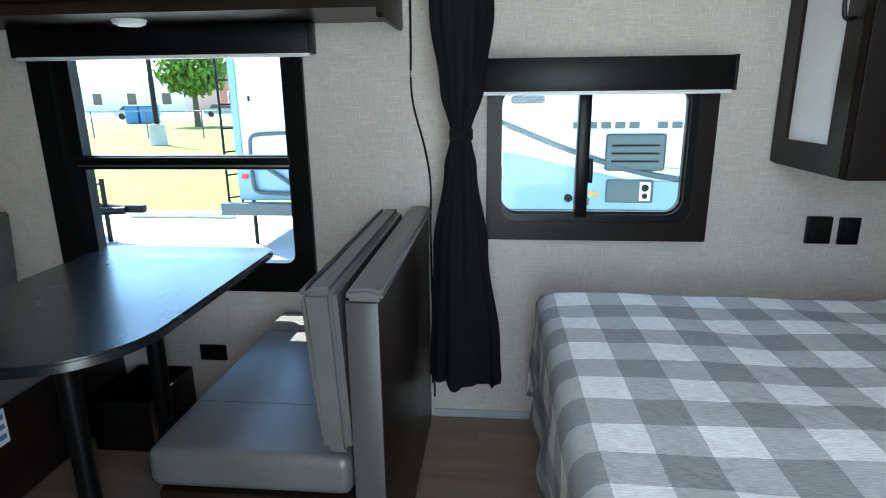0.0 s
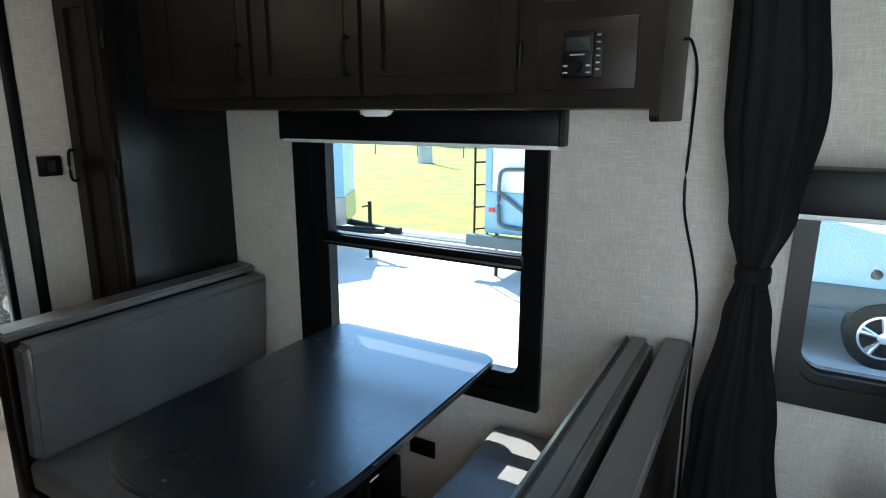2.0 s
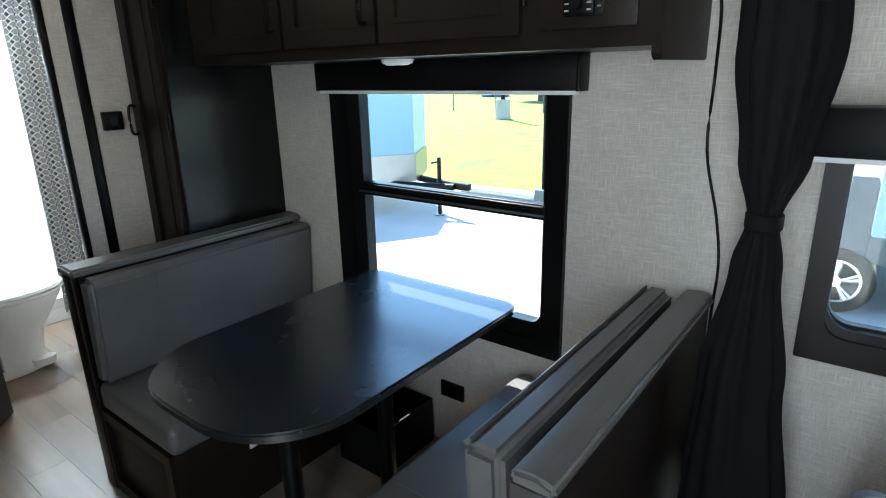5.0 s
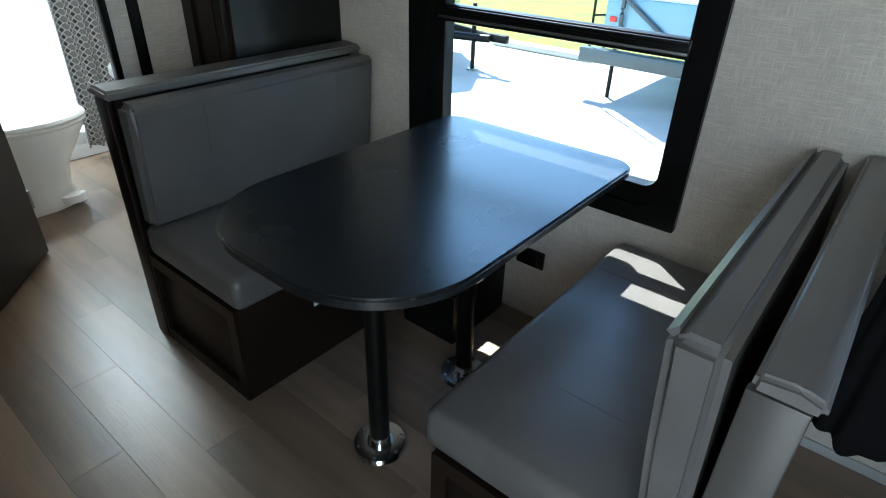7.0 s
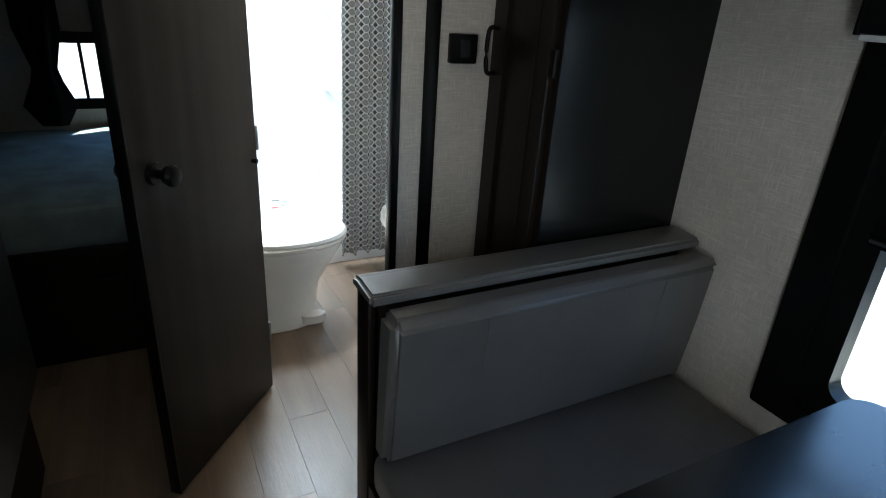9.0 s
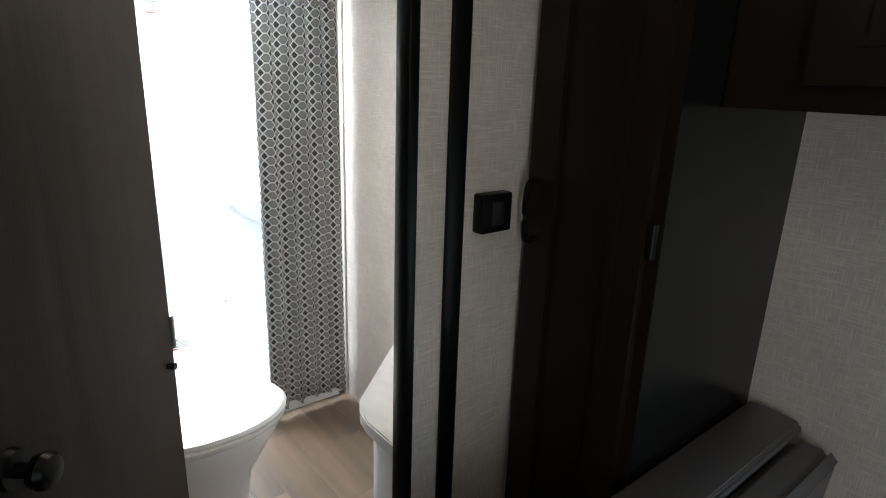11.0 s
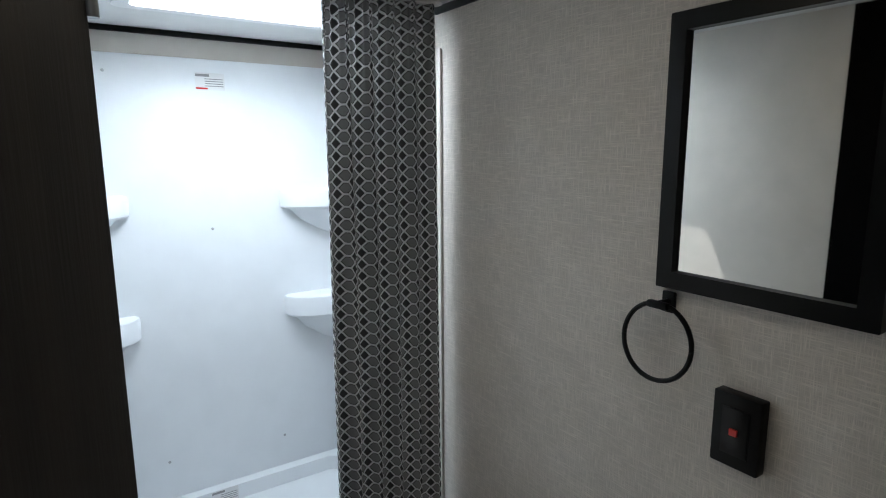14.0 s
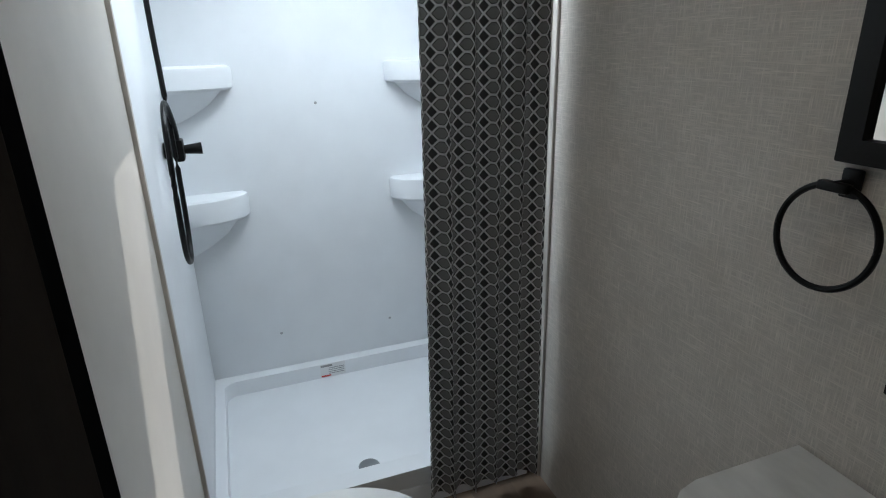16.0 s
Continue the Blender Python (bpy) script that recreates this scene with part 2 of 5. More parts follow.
MARBLE = material("white_marble_laminate", (0.60, 0.585, 0.56), 0.3, vary=0.16, scale=6, stretch=(1, 2.5, 1))
MIRROR = material("mirror_glass", (0.82, 0.84, 0.83), 0.02, metal=1.0, vary=0.0)
PLAID = plaid()
HEXCLOTH = hex_print()
PANE = glass("window_glass", (0.93, 0.96, 0.95))
LED = glow("led_diffuser", (1.0, 0.86, 0.66), LED_GLOW)
SCREEN = material("radio_display", (0.02, 0.022, 0.024), 0.15)
PRINT = material("pale_print", (0.55, 0.55, 0.55), 0.5)
RED = material("red_plastic", (0.55, 0.03, 0.02), 0.4)
PAPER = material("white_paper", (0.75, 0.75, 0.75), 0.7, vary=0.04)
BLUEINK = material("blue_print", (0.10, 0.18, 0.36), 0.7)
GREYINK = material("grey_print", (0.28, 0.28, 0.28), 0.7)
CONCRETE = material("pale_concrete", (0.42, 0.41, 0.39), 0.85, vary=0.12, scale=1.2, bump=0.1)
GRASS = material("lawn", (0.125, 0.145, 0.008), 0.9, vary=0.5, scale=1.6, bump=0.5, bump_scale=25)
LEAF = material("leaf_green", (0.10, 0.19, 0.02), 0.7, vary=0.4, scale=2)
BARK = material("bark", (0.10, 0.075, 0.05), 0.9)
RVWHITE = material("white_fibreglass", (0.72, 0.74, 0.75), 0.25, vary=0.03, scale=1)
RVBLUE = material("pale_blue_gelcoat", (0.20, 0.34, 0.42), 0.25, vary=0.04, scale=1)
RVGREY = material("dark_grey_gelcoat", (0.055, 0.075, 0.085), 0.3, vary=0.1, scale=1)
VENTGREY = material("grey_vent_plastic", (0.075, 0.105, 0.105), 0.5, vary=0.05)
AMBER = material("amber_lens", (0.7, 0.30, 0.02), 0.3)
BLUEBIN = material("blue_bin_plastic", (0.05, 0.17, 0.40), 0.5)
BRICK = material("red_brick", (0.30, 0.13, 0.09), 0.85, vary=0.2, scale=3)
SIDING = material("pale_siding", (0.55, 0.54, 0.50), 0.8, vary=0.05)
CAR_SILVER = material("silver_paint", (0.36, 0.39, 0.40), 0.3, vary=0.05)
CAR_GREEN = material("grey_green_paint", (0.16, 0.22, 0.21), 0.3, vary=0.05)
DARKGLASS = material("dark_glass", (0.02, 0.025, 0.03), 0.08)


# ---- mesh helpers ----
def box(bm, x0, x1, y0, y1, z0, z1, bevel=0.0, seg=2):
    r = bmesh.ops.create_cube(bm, size=1.0, matrix=Matrix.LocRotScale(((x0 + x1) / 2, (y0 + y1) / 2, (z0 + z1) / 2), None, (abs(x1 - x0), abs(y1 - y0), abs(z1 - z0))))
    if bevel:
        edges = list({e for v in r["verts"] for e in v.link_edges})
        bmesh.ops.bevel(bm, geom=edges, offset=bevel, segments=seg, profile=0.5, affect="EDGES")
    return bm


def B(x0, x1, y0, y1, z0, z1, bevel=0.0, seg=2):
    return box(bmesh.new(), x0, x1, y0, y1, z0, z1, bevel, seg)


def cyl(bm, a, b, r0, r1=None, seg=24):
    a, b = Vector(a), Vector(b)
    m = Matrix.Translation((a + b) / 2) @ (b - a).to_track_quat("Z", "Y").to_matrix().to_4x4()
    bmesh.ops.create_cone(bm, cap_ends=True, segments=seg, radius1=r0, radius2=r0 if r1 is None else r1, depth=(b - a).length, matrix=m)
    return bm


def C(a, b, r0, r1=None, seg=24):
    return cyl(bmesh.new(), a, b, r0, r1, seg)


def prism(outline, z0, z1, bevel=0.0, axis="z"):
    """A flat outline of (u, v) raised from z0 to z1 along an axis."""
    bm = bmesh.new()
    put = {"z": lambda u, v, w: (u, v, w), "y": lambda u, v, w: (u, w, v), "x": lambda u, v, w: (w, u, v)}[axis]
    lo = [bm.verts.new(put(u, v, z0)) for u, v in outline]
    hi = [bm.verts.new(put(u, v, z1)) for u, v in outline]
    n = len(outline)
    f0, f1 = bm.faces.new(lo), bm.faces.new(hi)
    for k in range(n):
        bm.faces.new((lo[k], lo[(k + 1) % n], hi[(k + 1) % n], hi[k]))
    bmesh.ops.recalc_face_normals(bm, faces=bm.faces[:])
    if bevel:
        bmesh.ops.bevel(bm, geom=list(set(f0.edges) | set(f1.edges)), offset=bevel, segments=2, affect="EDGES")
    return bm


def rounded(x0, x1, y0, y1, r, seg=6):
    """Outline of a rectangle with rounded corners; r one radius, or four from the lower left round."""
    r = [r] * 4 if isinstance(r, (int, float)) else r
    pts = []
    for (cx, cy, a), q in zip(((x0, y0, 180), (x1, y0, 270), (x1, y1, 0), (x0, y1, 90)), r):
        ox, oy = cx + (q if cx == x0 else -q), cy + (q if cy == y0 else -q)
        for k in range(seg + 1):
            t = radians(a + 90 * k / seg)
            pts.append((ox + q * math.cos(t), oy + q * math.sin(t)))
    return pts


def ring_frame(outer, inner, d0, d1, axis="y"):
    """A frame between two outlines of the same count, from depth d0 to d1."""
    bm = bmesh.new()
    put = {"z": lambda u, v, w: (u, v, w), "y": lambda u, v, w: (u, w, v), "x": lambda u, v, w: (w, u, v)}[axis]
    rows = [[bm.verts.new(put(u, v, d)) for u, v in o] for o, d in ((outer, d0), (outer, d1), (inner, d1), (inner, d0))]
    n = len(outer)
    for a in range(4):
        for k in range(n):
            bm.faces.new((rows[a][k], rows[a][(k + 1) % n], rows[(a + 1) % 4][(k + 1) % n], rows[(a + 1) % 4][k]))
    bmesh.ops.recalc_face_normals(bm, faces=bm.faces[:])
    return bm


def tube(points, r, seg=8, closed=False):
    """A round bar along points, smoothed by Catmull-Rom."""
    pts = [Vector(p) for p in points]
    n = len(pts)
    path = []
    for k in range(n if closed else n - 1):
        p0 = pts[(k - 1) % n] if closed or k else pts[0]
        p1, p2 = pts[k], pts[(k + 1) % n]
        p3 = pts[(k + 2) % n] if closed or k + 2 < n else pts[-1]
        for q in range(6):
            t = q / 6
            path.append(0.5 * (2 * p1 + (p2 - p0) * t + (2 * p0 - 5 * p1 + 4 * p2 - p3) * t * t + (3 * p1 - p0 - 3 * p2 + p3) * t ** 3))
    if not closed:
        path.append(pts[-1])
    bm = bmesh.new()
    rows = []
    m = len(path)
    for k, p in enumerate(path):
        d = path[(k + 1) % m] - path[k - 1] if closed or 0 < k < m - 1 else (path[1] - path[0] if k == 0 else path[-1] - path[-2])
        q = d.to_track_quat("Z", "Y")
        rows.append([bm.verts.new(p + q @ Vector((r * math.cos(2 * math.pi * s / seg), r * math.sin(2 * math.pi * s / seg), 0))) for s in range(seg)])
    for k in range(m if closed else m - 1):
        a, b = rows[k], rows[(k + 1) % m]
        for s in range(seg):
            bm.faces.new((a[s], a[(s + 1) % seg], b[(s + 1) % seg], b[s]))
    if not closed:
        bm.faces.new(rows[0])
        bm.faces.new(rows[-1])
    bmesh.ops.recalc_face_normals(bm, faces=bm.faces[:])
    return bm


def loft(rows):
    """A closed skin through rings of points."""
    bm = bmesh.new()
    vs = [[bm.verts.new(p) for p in row] for row in rows]
    n = len(vs[0])
    for a, b in zip(vs, vs[1:]):
        for k in range(n):
            bm.faces.new((a[k], a[(k + 1) % n], b[(k + 1) % n], b[k]))
    bm.faces.new(vs[0])
    bm.faces.new(vs[-1])
    bmesh.ops.recalc_face_normals(bm, faces=bm.faces[:])
    return bm


def mesh_of(bm, name, mat, smooth=True):
    me = bpy.data.meshes.new(name)
    bm.normal_update()
    bm.to_mesh(me)
    bm.free()
    me.materials.append(mat)
    if smooth:
        me.polygons.foreach_set("use_smooth", [True] * len(me.polygons))
        me.set_sharp_from_angle(angle=radians(35))
    return me


def solid(name, bm, mat, label, category="", kind="structure"):
    ob = new(name, mesh_of(bm, name, mat))
    return tagged(ob, label, category or name.split("_")[0], kind=kind)


def thing(name, at, label, category, group=""):
    ob = new(name)
    ob.empty_display_size = 0.05
    ob.location = at
    return tagged(ob, label, category, group)


def part(name, bm, mat, parent, label="", local=False):
    """One mesh under a thing or a part; the bmesh is in world metres unless local."""
    top = parent
    while top.parent:
        top = top.parent
    if not local:
        bmesh.ops.transform(bm, matrix=Matrix.Translation(-top.location), verts=bm.verts[:])
    ob = new(name, mesh_of(bm, name, mat))
    ob.parent = parent
    return tagged(ob, label)


def wall_bm(u0, u1, v0, v1, holes, d0, d1, axis):
    """A slab with rectangular holes, on a plane across the axis."""
    us = sorted({u0, u1, *[h[0] for h in holes], *[h[1] for h in holes]})
    vs = sorted({v0, v1, *[h[2] for h in holes], *[h[3] for h in holes]})
    bm = bmesh.new()
    for a, b in zip(us, us[1:]):
        for c, d in zip(vs, vs[1:]):
            mu, mv = (a + b) / 2, (c + d) / 2
            if any(h[0] < mu < h[1] and h[2] < mv < h[3] for h in holes):
                continue
            if axis == "y":
                box(bm, a, b, d0, d1, c, d)
            elif axis == "x":
                box(bm, d0, d1, a, b, c, d)
            else:
                box(bm, a, b, c, d, d0, d1)
    bmesh.ops.remove_doubles(bm, verts=bm.verts[:], dist=1e-5)
    seen = {}
    for f in bm.faces:
        seen.setdefault(tuple(round(q, 4) for q in f.calc_center_median()), []).append(f)
    bmesh.ops.delete(bm, geom=[f for fs in seen.values() if len(fs) > 1 for f in fs], context="FACES")
    return bm


# ---- large structure ----
W = 3.36           # inner face of the window wall
NEAR = 0.93        # inner face of the opposite wall
XR, XL = 4.0, -3.42
TOP = 2.06
WIN_A = (-0.20, 0.87, 0.545, 1.552)
WIN_B = (1.545, 2.35, 0.775, 1.37)
solid("wall_window_side", wall_bm(XL - 0.06, XR + 0.06, -0.08, TOP + 0.06, [(-0.15, 0.82, 0.60, 1.53), (1.60, 2.29, 0.84, 1.33)], W, W + 0.06, "y"), WALL, "cream wall in woven linen-look vinyl")
# the opening is out of view, cut to let fill light in from behind
solid("wall_entry_side", wall_bm(XL - 0.06, XR + 0.06, -0.08, TOP + 0.06, [(1.50, 2.15, 0.0, 1.90)], NEAR - 0.06, NEAR, "y"), WALL, "cream wall in woven linen-look vinyl")
solid("wall_front", wall_bm(NEAR, W, -0.08, TOP + 0.06, [], XR, XR + 0.06, "x"), WALL, "cream wall in woven linen-look vinyl")
solid("wall_rear", wall_bm(NEAR, W, -0.08, TOP + 0.06, [(1.54, 2.12, 0.82, 1.14)], XL - 0.06, XL, "x"), WALL, "cream wall in woven linen-look vinyl")
SKYL = (-2.93, -2.51, 2.51, 3.13)
solid("ceiling", wall_bm(XL, XR, NEAR, W, [SKYL], TOP, TOP + 0.05, "z"), CEIL, "smooth white ceiling panels with fine seams")
bm = bmesh.new()
for x in (-0.95, 0.37, 1.69, 3.0):
    box(bm, x - 0.006, x + 0.006, NEAR, W, TOP - 0.003, TOP - 0.0005)
solid("ceiling_seam", bm, WHITE, "thin white strip over a ceiling joint", "trim")
floor = solid("floor", B(XL, XR, NEAR, W, -0.06, -0.006), JOINT, "wood-look floor of greige planks", "floor")
# black cove trim along the ceiling
trim = bmesh.new()
box(trim, 1.246, XR, W - 0.014, W - 0.001, TOP - 0.028, TOP - 0.001, 0.003)
box(trim, -2.50, -0.90, W - 0.014, W - 0.001, TOP - 0.024, TOP - 0.001, 0.003)
box(trim, XL + 0.072, XL + 0.085, 2.27, 3.34, TOP - 0.022, TOP - 0.001, 0.003)
solid("trim_ceiling", trim, FRAME, "black cove trim under the ceiling", "trim")
solid("baseboard", B(1.335, XR, W - 0.008, W - 0.001, 0.0, 0.035, 0.002), GREYTRIM, "narrow pale baseboard along the wall", "baseboard")

# partition with the thermostat, between closet and bathroom doorway
PX = -0.89
part_wall = solid("wall_partition", B(PX - 0.032, PX, 2.60, 2.868, 0, TOP - 0.001), WALL, "narrow cream partition beside the bathroom doorway")
jamb = bmesh.new()
box(jamb, PX - 0.032, PX + 0.006, 2.578, 2.5985, 0, TOP - 0.002, 0.002)
box(jamb, PX + 0.001, PX + 0.009, 2.662, 2.703, 0, TOP - 0.002, 0.003)
box(jamb, PX + 0.001, PX + 0.007, 2.5985, 2.868, TOP - 0.024, TOP - 0.003, 0.002)
solid("trim_doorway", jamb, FRAME, "black edge strips of the bathroom doorway", "trim")
# bathroom side wall and the bathroom's closing wall behind the closet
solid("wall_bath_side", B(-2.50, -1.74, 2.19, 2.25, 0, TOP - 0.001), CREAM, "cream wall between bathroom and bunk")
solid("wall_bunk_side", B(XL, -2.50, 2.165, 2.225, 0, TOP - 0.001), WALL, "cream wall between shower and bunk")
# black post; its unlit side is also put into this flat, reflection-free black
solid("trim_bath", B(-1.739, -1.44, 2.188, 2.253, 0, TOP - 0.002, 0.002), MATTE, "black door post beside the bathroom", "trim")
solid("trim_shower_edge", B(-2.513, -2.497, 2.23, 2.262, 0.0, TOP - 0.004, 0.005), CREAM, "cream bead at the shower's edge", "trim")
solid("wall_vanity_back", B(-0.93, -0.892, 2.87, W, 0, TOP - 0.001), WALL, "cream wall behind the vanity")

# ---- windows ----
def window_a():
    w = tagged(new("window_1"), "tall dark-framed vented window over the dinette", "window", kind="structure")
    w.location = (0.335, W, 0.545)
    x0, x1, z0, z1 = WIN_A
    part("window_frame", ring_frame(rounded(x0, x1, z0, z1, 0.008), rounded(-0.115, 0.80, 0.60, 1.53, 0.05), W - 0.022, W - 0.001), FRAME, w)
    part("inner_frame", ring_frame(rounded(-0.13, 0.815, 0.60, 1.53, 0.055), rounded(-0.045, 0.785, 0.662, 1.51, 0.04), W - 0.006, W + 0.045), RUBBER, w)
    part("sash_bar", B(-0.075, 0.795, W - 0.010, W + 0.035, 1.037, 1.092, 0.006), FRAME, w)
    part("sash_rail", B(-0.07, 0.79, W - 0.020, W - 0.008, 1.072, 1.086, 0.003), RUBBER, w)
    part("sash_groove", B(-0.07, 0.79, W - 0.015, W - 0.008, 1.048, 1.056, 0.002), STEEL, w)
    for k, (a, b) in enumerate(((0.65, 1.045), (1.085, 1.52))):
        p = part("pane", B(-0.08, 0.80, W + 0.02, W + 0.024, a, b), PANE, w)
        p.visible_shadow = False


def window_b():
    w = tagged(new("window_2"), "wide dark-framed sliding window beside the bed", "window", kind="structure")
    w.location = (1.95, W, 0.775)
    x0, x1, z0, z1 = WIN_B
    part("window_frame", ring_frame(rounded(x0, x1, z0, z1, 0.006), rounded(1.60, 2.29, 0.845, 1.33, 0.05), W - 0.022, W - 0.001), WOOD_H, w)
    part("inner_frame", ring_frame(rounded(1.575, 2.315, 0.815, 1.345, 0.07), rounded(1.60, 2.262, 0.872, 1.33, 0.06), W - 0.012, W + 0.045), RUBBER, w)
    part("inner_seal", ring_frame(rounded(1.585, 2.29, 0.845, 1.34, 0.06), rounded(1.60, 2.255, 0.880, 1.33, 0.055), W + 0.008, W + 0.035), FRAME, w)
    part("centre_post", B(1.872, 1.918, W - 0.016, W + 0.03, 0.86, 1.34, 0.006), FRAME, w)
    part("slider_latch", B(1.918, 1.934, W - 0.012, W + 0.01, 0.99, 1.08, 0.004), BLACK, w)
    for a, b in ((1.585, 1.88), (1.91, 2.275)):
        p = part("pane", B(a, b, W + 0.02, W + 0.024, 0.86, 1.345), PANE, w)
        p.visible_shadow = False


window_a()
window_b()
w3 = tagged(new("window_3"), "small dark-framed window at the bunk", "window", kind="structure")
w3.location = (XL, 1.83, 0.82)
part("window_frame", ring_frame(rounded(1.49, 2.158, 0.77, 1.19, 0.02), rounded(1.55, 2.11, 0.83, 1.13, 0.03), XL - 0.002, XL + 0.018, "x"), FRAME, w3)
part("centre_post", B(XL - 0.03, XL + 0.012, 1.725, 1.742, 0.81, 1.15), FRAME, w3)
p = part("pane", B(XL - 0.03, XL - 0.026, 1.53, 2.13, 0.81, 1.15), PANE, w3)
p.visible_shadow = False


def roller_shade(x0, x1, z0, z1, y0, mat, label):
    s = thing("roller_shade", ((x0 + x1) / 2, W, z0), label, "window shade", "window shades")
    part("valance", B(x0, x1, y0, W - 0.023, z0 + 0.012, z1, 0.006), mat, s)
    part("end_cap", B(x0 - 0.006, x0 + 0.004, y0 - 0.003, W - 0.023, z0 + 0.01, z1 + 0.002, 0.003), BLACK, s)
    part("end_cap", B(x1 - 0.004, x1 + 0.006, y0 - 0.003, W - 0.023, z0 + 0.01, z1 + 0.002, 0.003), BLACK, s)
    part("hem_bar", B(x0 + 0.004, x1 - 0.004, y0 + 0.006, y0 + 0.03, z0, z0 + 0.013, 0.003), WHITE, s, "white hem bar")


roller_shade(-0.19, 0.925, 1.445, 1.558, 3.27, CARBON, "black carbon-look roller shade housing under the cabinet")
roller_shade(1.49, 2.345, 1.305, 1.425, 3.21, BLACK, "black roller shade housing above the bedside window")


# ---- dinette ----
def dinette_table():
    t = thing("dinette_table", (0.40, 2.75, 0), "black laminate dinette table with rounded ends on two posts", "table")
    part("tabletop", prism(rounded(TX0, TX1, TY0, TY1, [0.27, 0.27, 0.07, 0.07], 12), 0.712, 0.74, 0.006), TABLE, t)
    for y in (2.53, 2.93):
        leg = part("leg", C((0.42, y, 0.012), (0.42, y, 0.70), 0.029), BLACK, t)
        fl = part("floor_flange", C((0.42, y, 0.001), (0.42, y, 0.012), 0.082, 0.076, 32), CHROME, leg, "chrome floor flange")
        part("collar", C((0.42, y, 0.012), (0.42, y, 0.045), 0.038, 0.031), CHROME, leg)
        part("top_flange", C((0.42, y, 0.695), (0.42, y, 0.711), 0.05, 0.08), BLACK, leg)
        for k in range(6):
            a = k * math.pi / 3
            part("screw", C((0.42 + 0.065 * math.cos(a), y + 0.065 * math.sin(a), 0.011), (0.42 + 0.065 * math.cos(a), y + 0.065 * math.sin(a), 0.0145), 0.006, 0.004, 8), STEEL, leg)


def cushion(x0, x1, y0, y1, z0, z1, r=0.028):
    bm = B(x0, x1, y0, y1, z0, z1, r, 4)
    return bm


def wedge_cushion(xa, top, bot, y0, y1, z0, z1, sgn):
    """Backrest cushion: thicker at the top, leaning from xa towards the seat."""
    lean = sgn * 0.02
    prof = [(xa, z0), (xa + sgn * bot, z0), (xa + sgn * (bot + top) * 0.52, (z0 + z1) / 2), (xa + sgn * top, z1 - 0.01), (xa + sgn * top * 0.9, z1), (xa + lean, z1)]
    bm = prism([(u, v) for u, v in prof], y0, y1, 0, "y")
    bmesh.ops.bevel(bm, geom=bm.edges[:], offset=0.018, segments=3, affect="EDGES")
    return bm


def dinette_bench(sgn, xback, xfront, name_label, ctop, capw):
    """sgn +1: the seat lies towards +x from the back."""
    xb = xback
    b = thing("dinette_bench", ((xback + xfront) / 2, 2.85, 0), name_label, "bench", "dinette benches")
    y0, y1 = 2.372, W - 0.012
    inner = xb + sgn * 0.075
    part("back_panel", B(xb, xb + sgn * 0.045, y0 + 0.004, y1, 0.0, 0.872, 0.003), WOOD, b)
    part("end_post", B(xb, inner, y0, y0 + 0.018, 0.0, 0.868, 0.004), WOOD if sgn > 0 else GREYPOST, b)
    cap = [(xb - sgn * 0.012, 0.872), (xb + sgn * capw, 0.872), (xb + sgn * (capw - 0.003), 0.900), (xb + sgn * 0.02, 0.905), (xb - sgn * 0.012, 0.895)]
    bm = prism(cap, y0 - 0.008, y1, 0, "y")
    bmesh.ops.bevel(bm, geom=bm.edges[:], offset=0.008, segments=3, affect="EDGES")
    part("cap", bm, VINYL, b, "padded grey vinyl cap")
    top = part("back_cushion", wedge_cushion(inner + sgn * 0.006, 0.106, 0.072, y0 + 0.012, y1 - 0.004, 0.468, ctop, sgn), VINYL, b, "grey vinyl back cushion")
    for y in (y0 + 0.24, y1 - 0.20):
        part("seam", tube([(inner + sgn * 0.080, y, 0.50), (inner + sgn * 0.0985, y, 0.68), (inner + sgn * 0.1125, y, ctop - 0.03)], 0.0015, 6), VINYL, top)
    sx0, sx1 = sorted((xb + sgn * 0.085, xfront))
    seat = part("seat_cushion", cushion(sx0, sx1, y0 + 0.006, y1, 0.355, 0.465), VINYL, b, "grey vinyl seat cushion")
    for y in (y0 + 0.25, y1 - 0.21):
        part("seam", tube([(sx0 + 0.03, y, 0.4655), ((sx0 + sx1) / 2, y, 0.4655), (sx1 - 0.03, y, 0.4655)], 0.0015, 6), VINYL, seat)
    bx0, bx1 = sorted((xb + sgn * 0.048, xfront - sgn * 0.03))
    part("base_box", B(bx0, bx1, y0 + 0.020, y1, 0.0, 0.353, 0.003), WOOD_H, b)
    fr0, fr1 = bx0 + 0.012, bx1 - 0.012
    part("end_frame", ring_frame(rounded(bx0, bx1, 0.0, 0.353, 0.002), rounded(fr0 + 0.03, fr1 - 0.03, 0.05, 0.31, 0.004), y0 + 0.004, y0 + 0.0195), WOOD_H, b)


GREYPOST = material("taupe_wood_edge", (0.06, 0.054, 0.05), 0.45, vary=0.25, scale=6, stretch=(1, 1, 0.15))
TX0, TX1, TY0, TY1 = 0.035, 0.735, 2.25, 3.315
dinette_table()
dinette_bench(1, -0.575, 0.02, "grey vinyl dinette bench backing onto the closet", 0.869, 0.11)
dinette_bench(-1, 1.325, 0.715, "grey vinyl dinette bench backing onto the bed area", 0.893, 0.072)


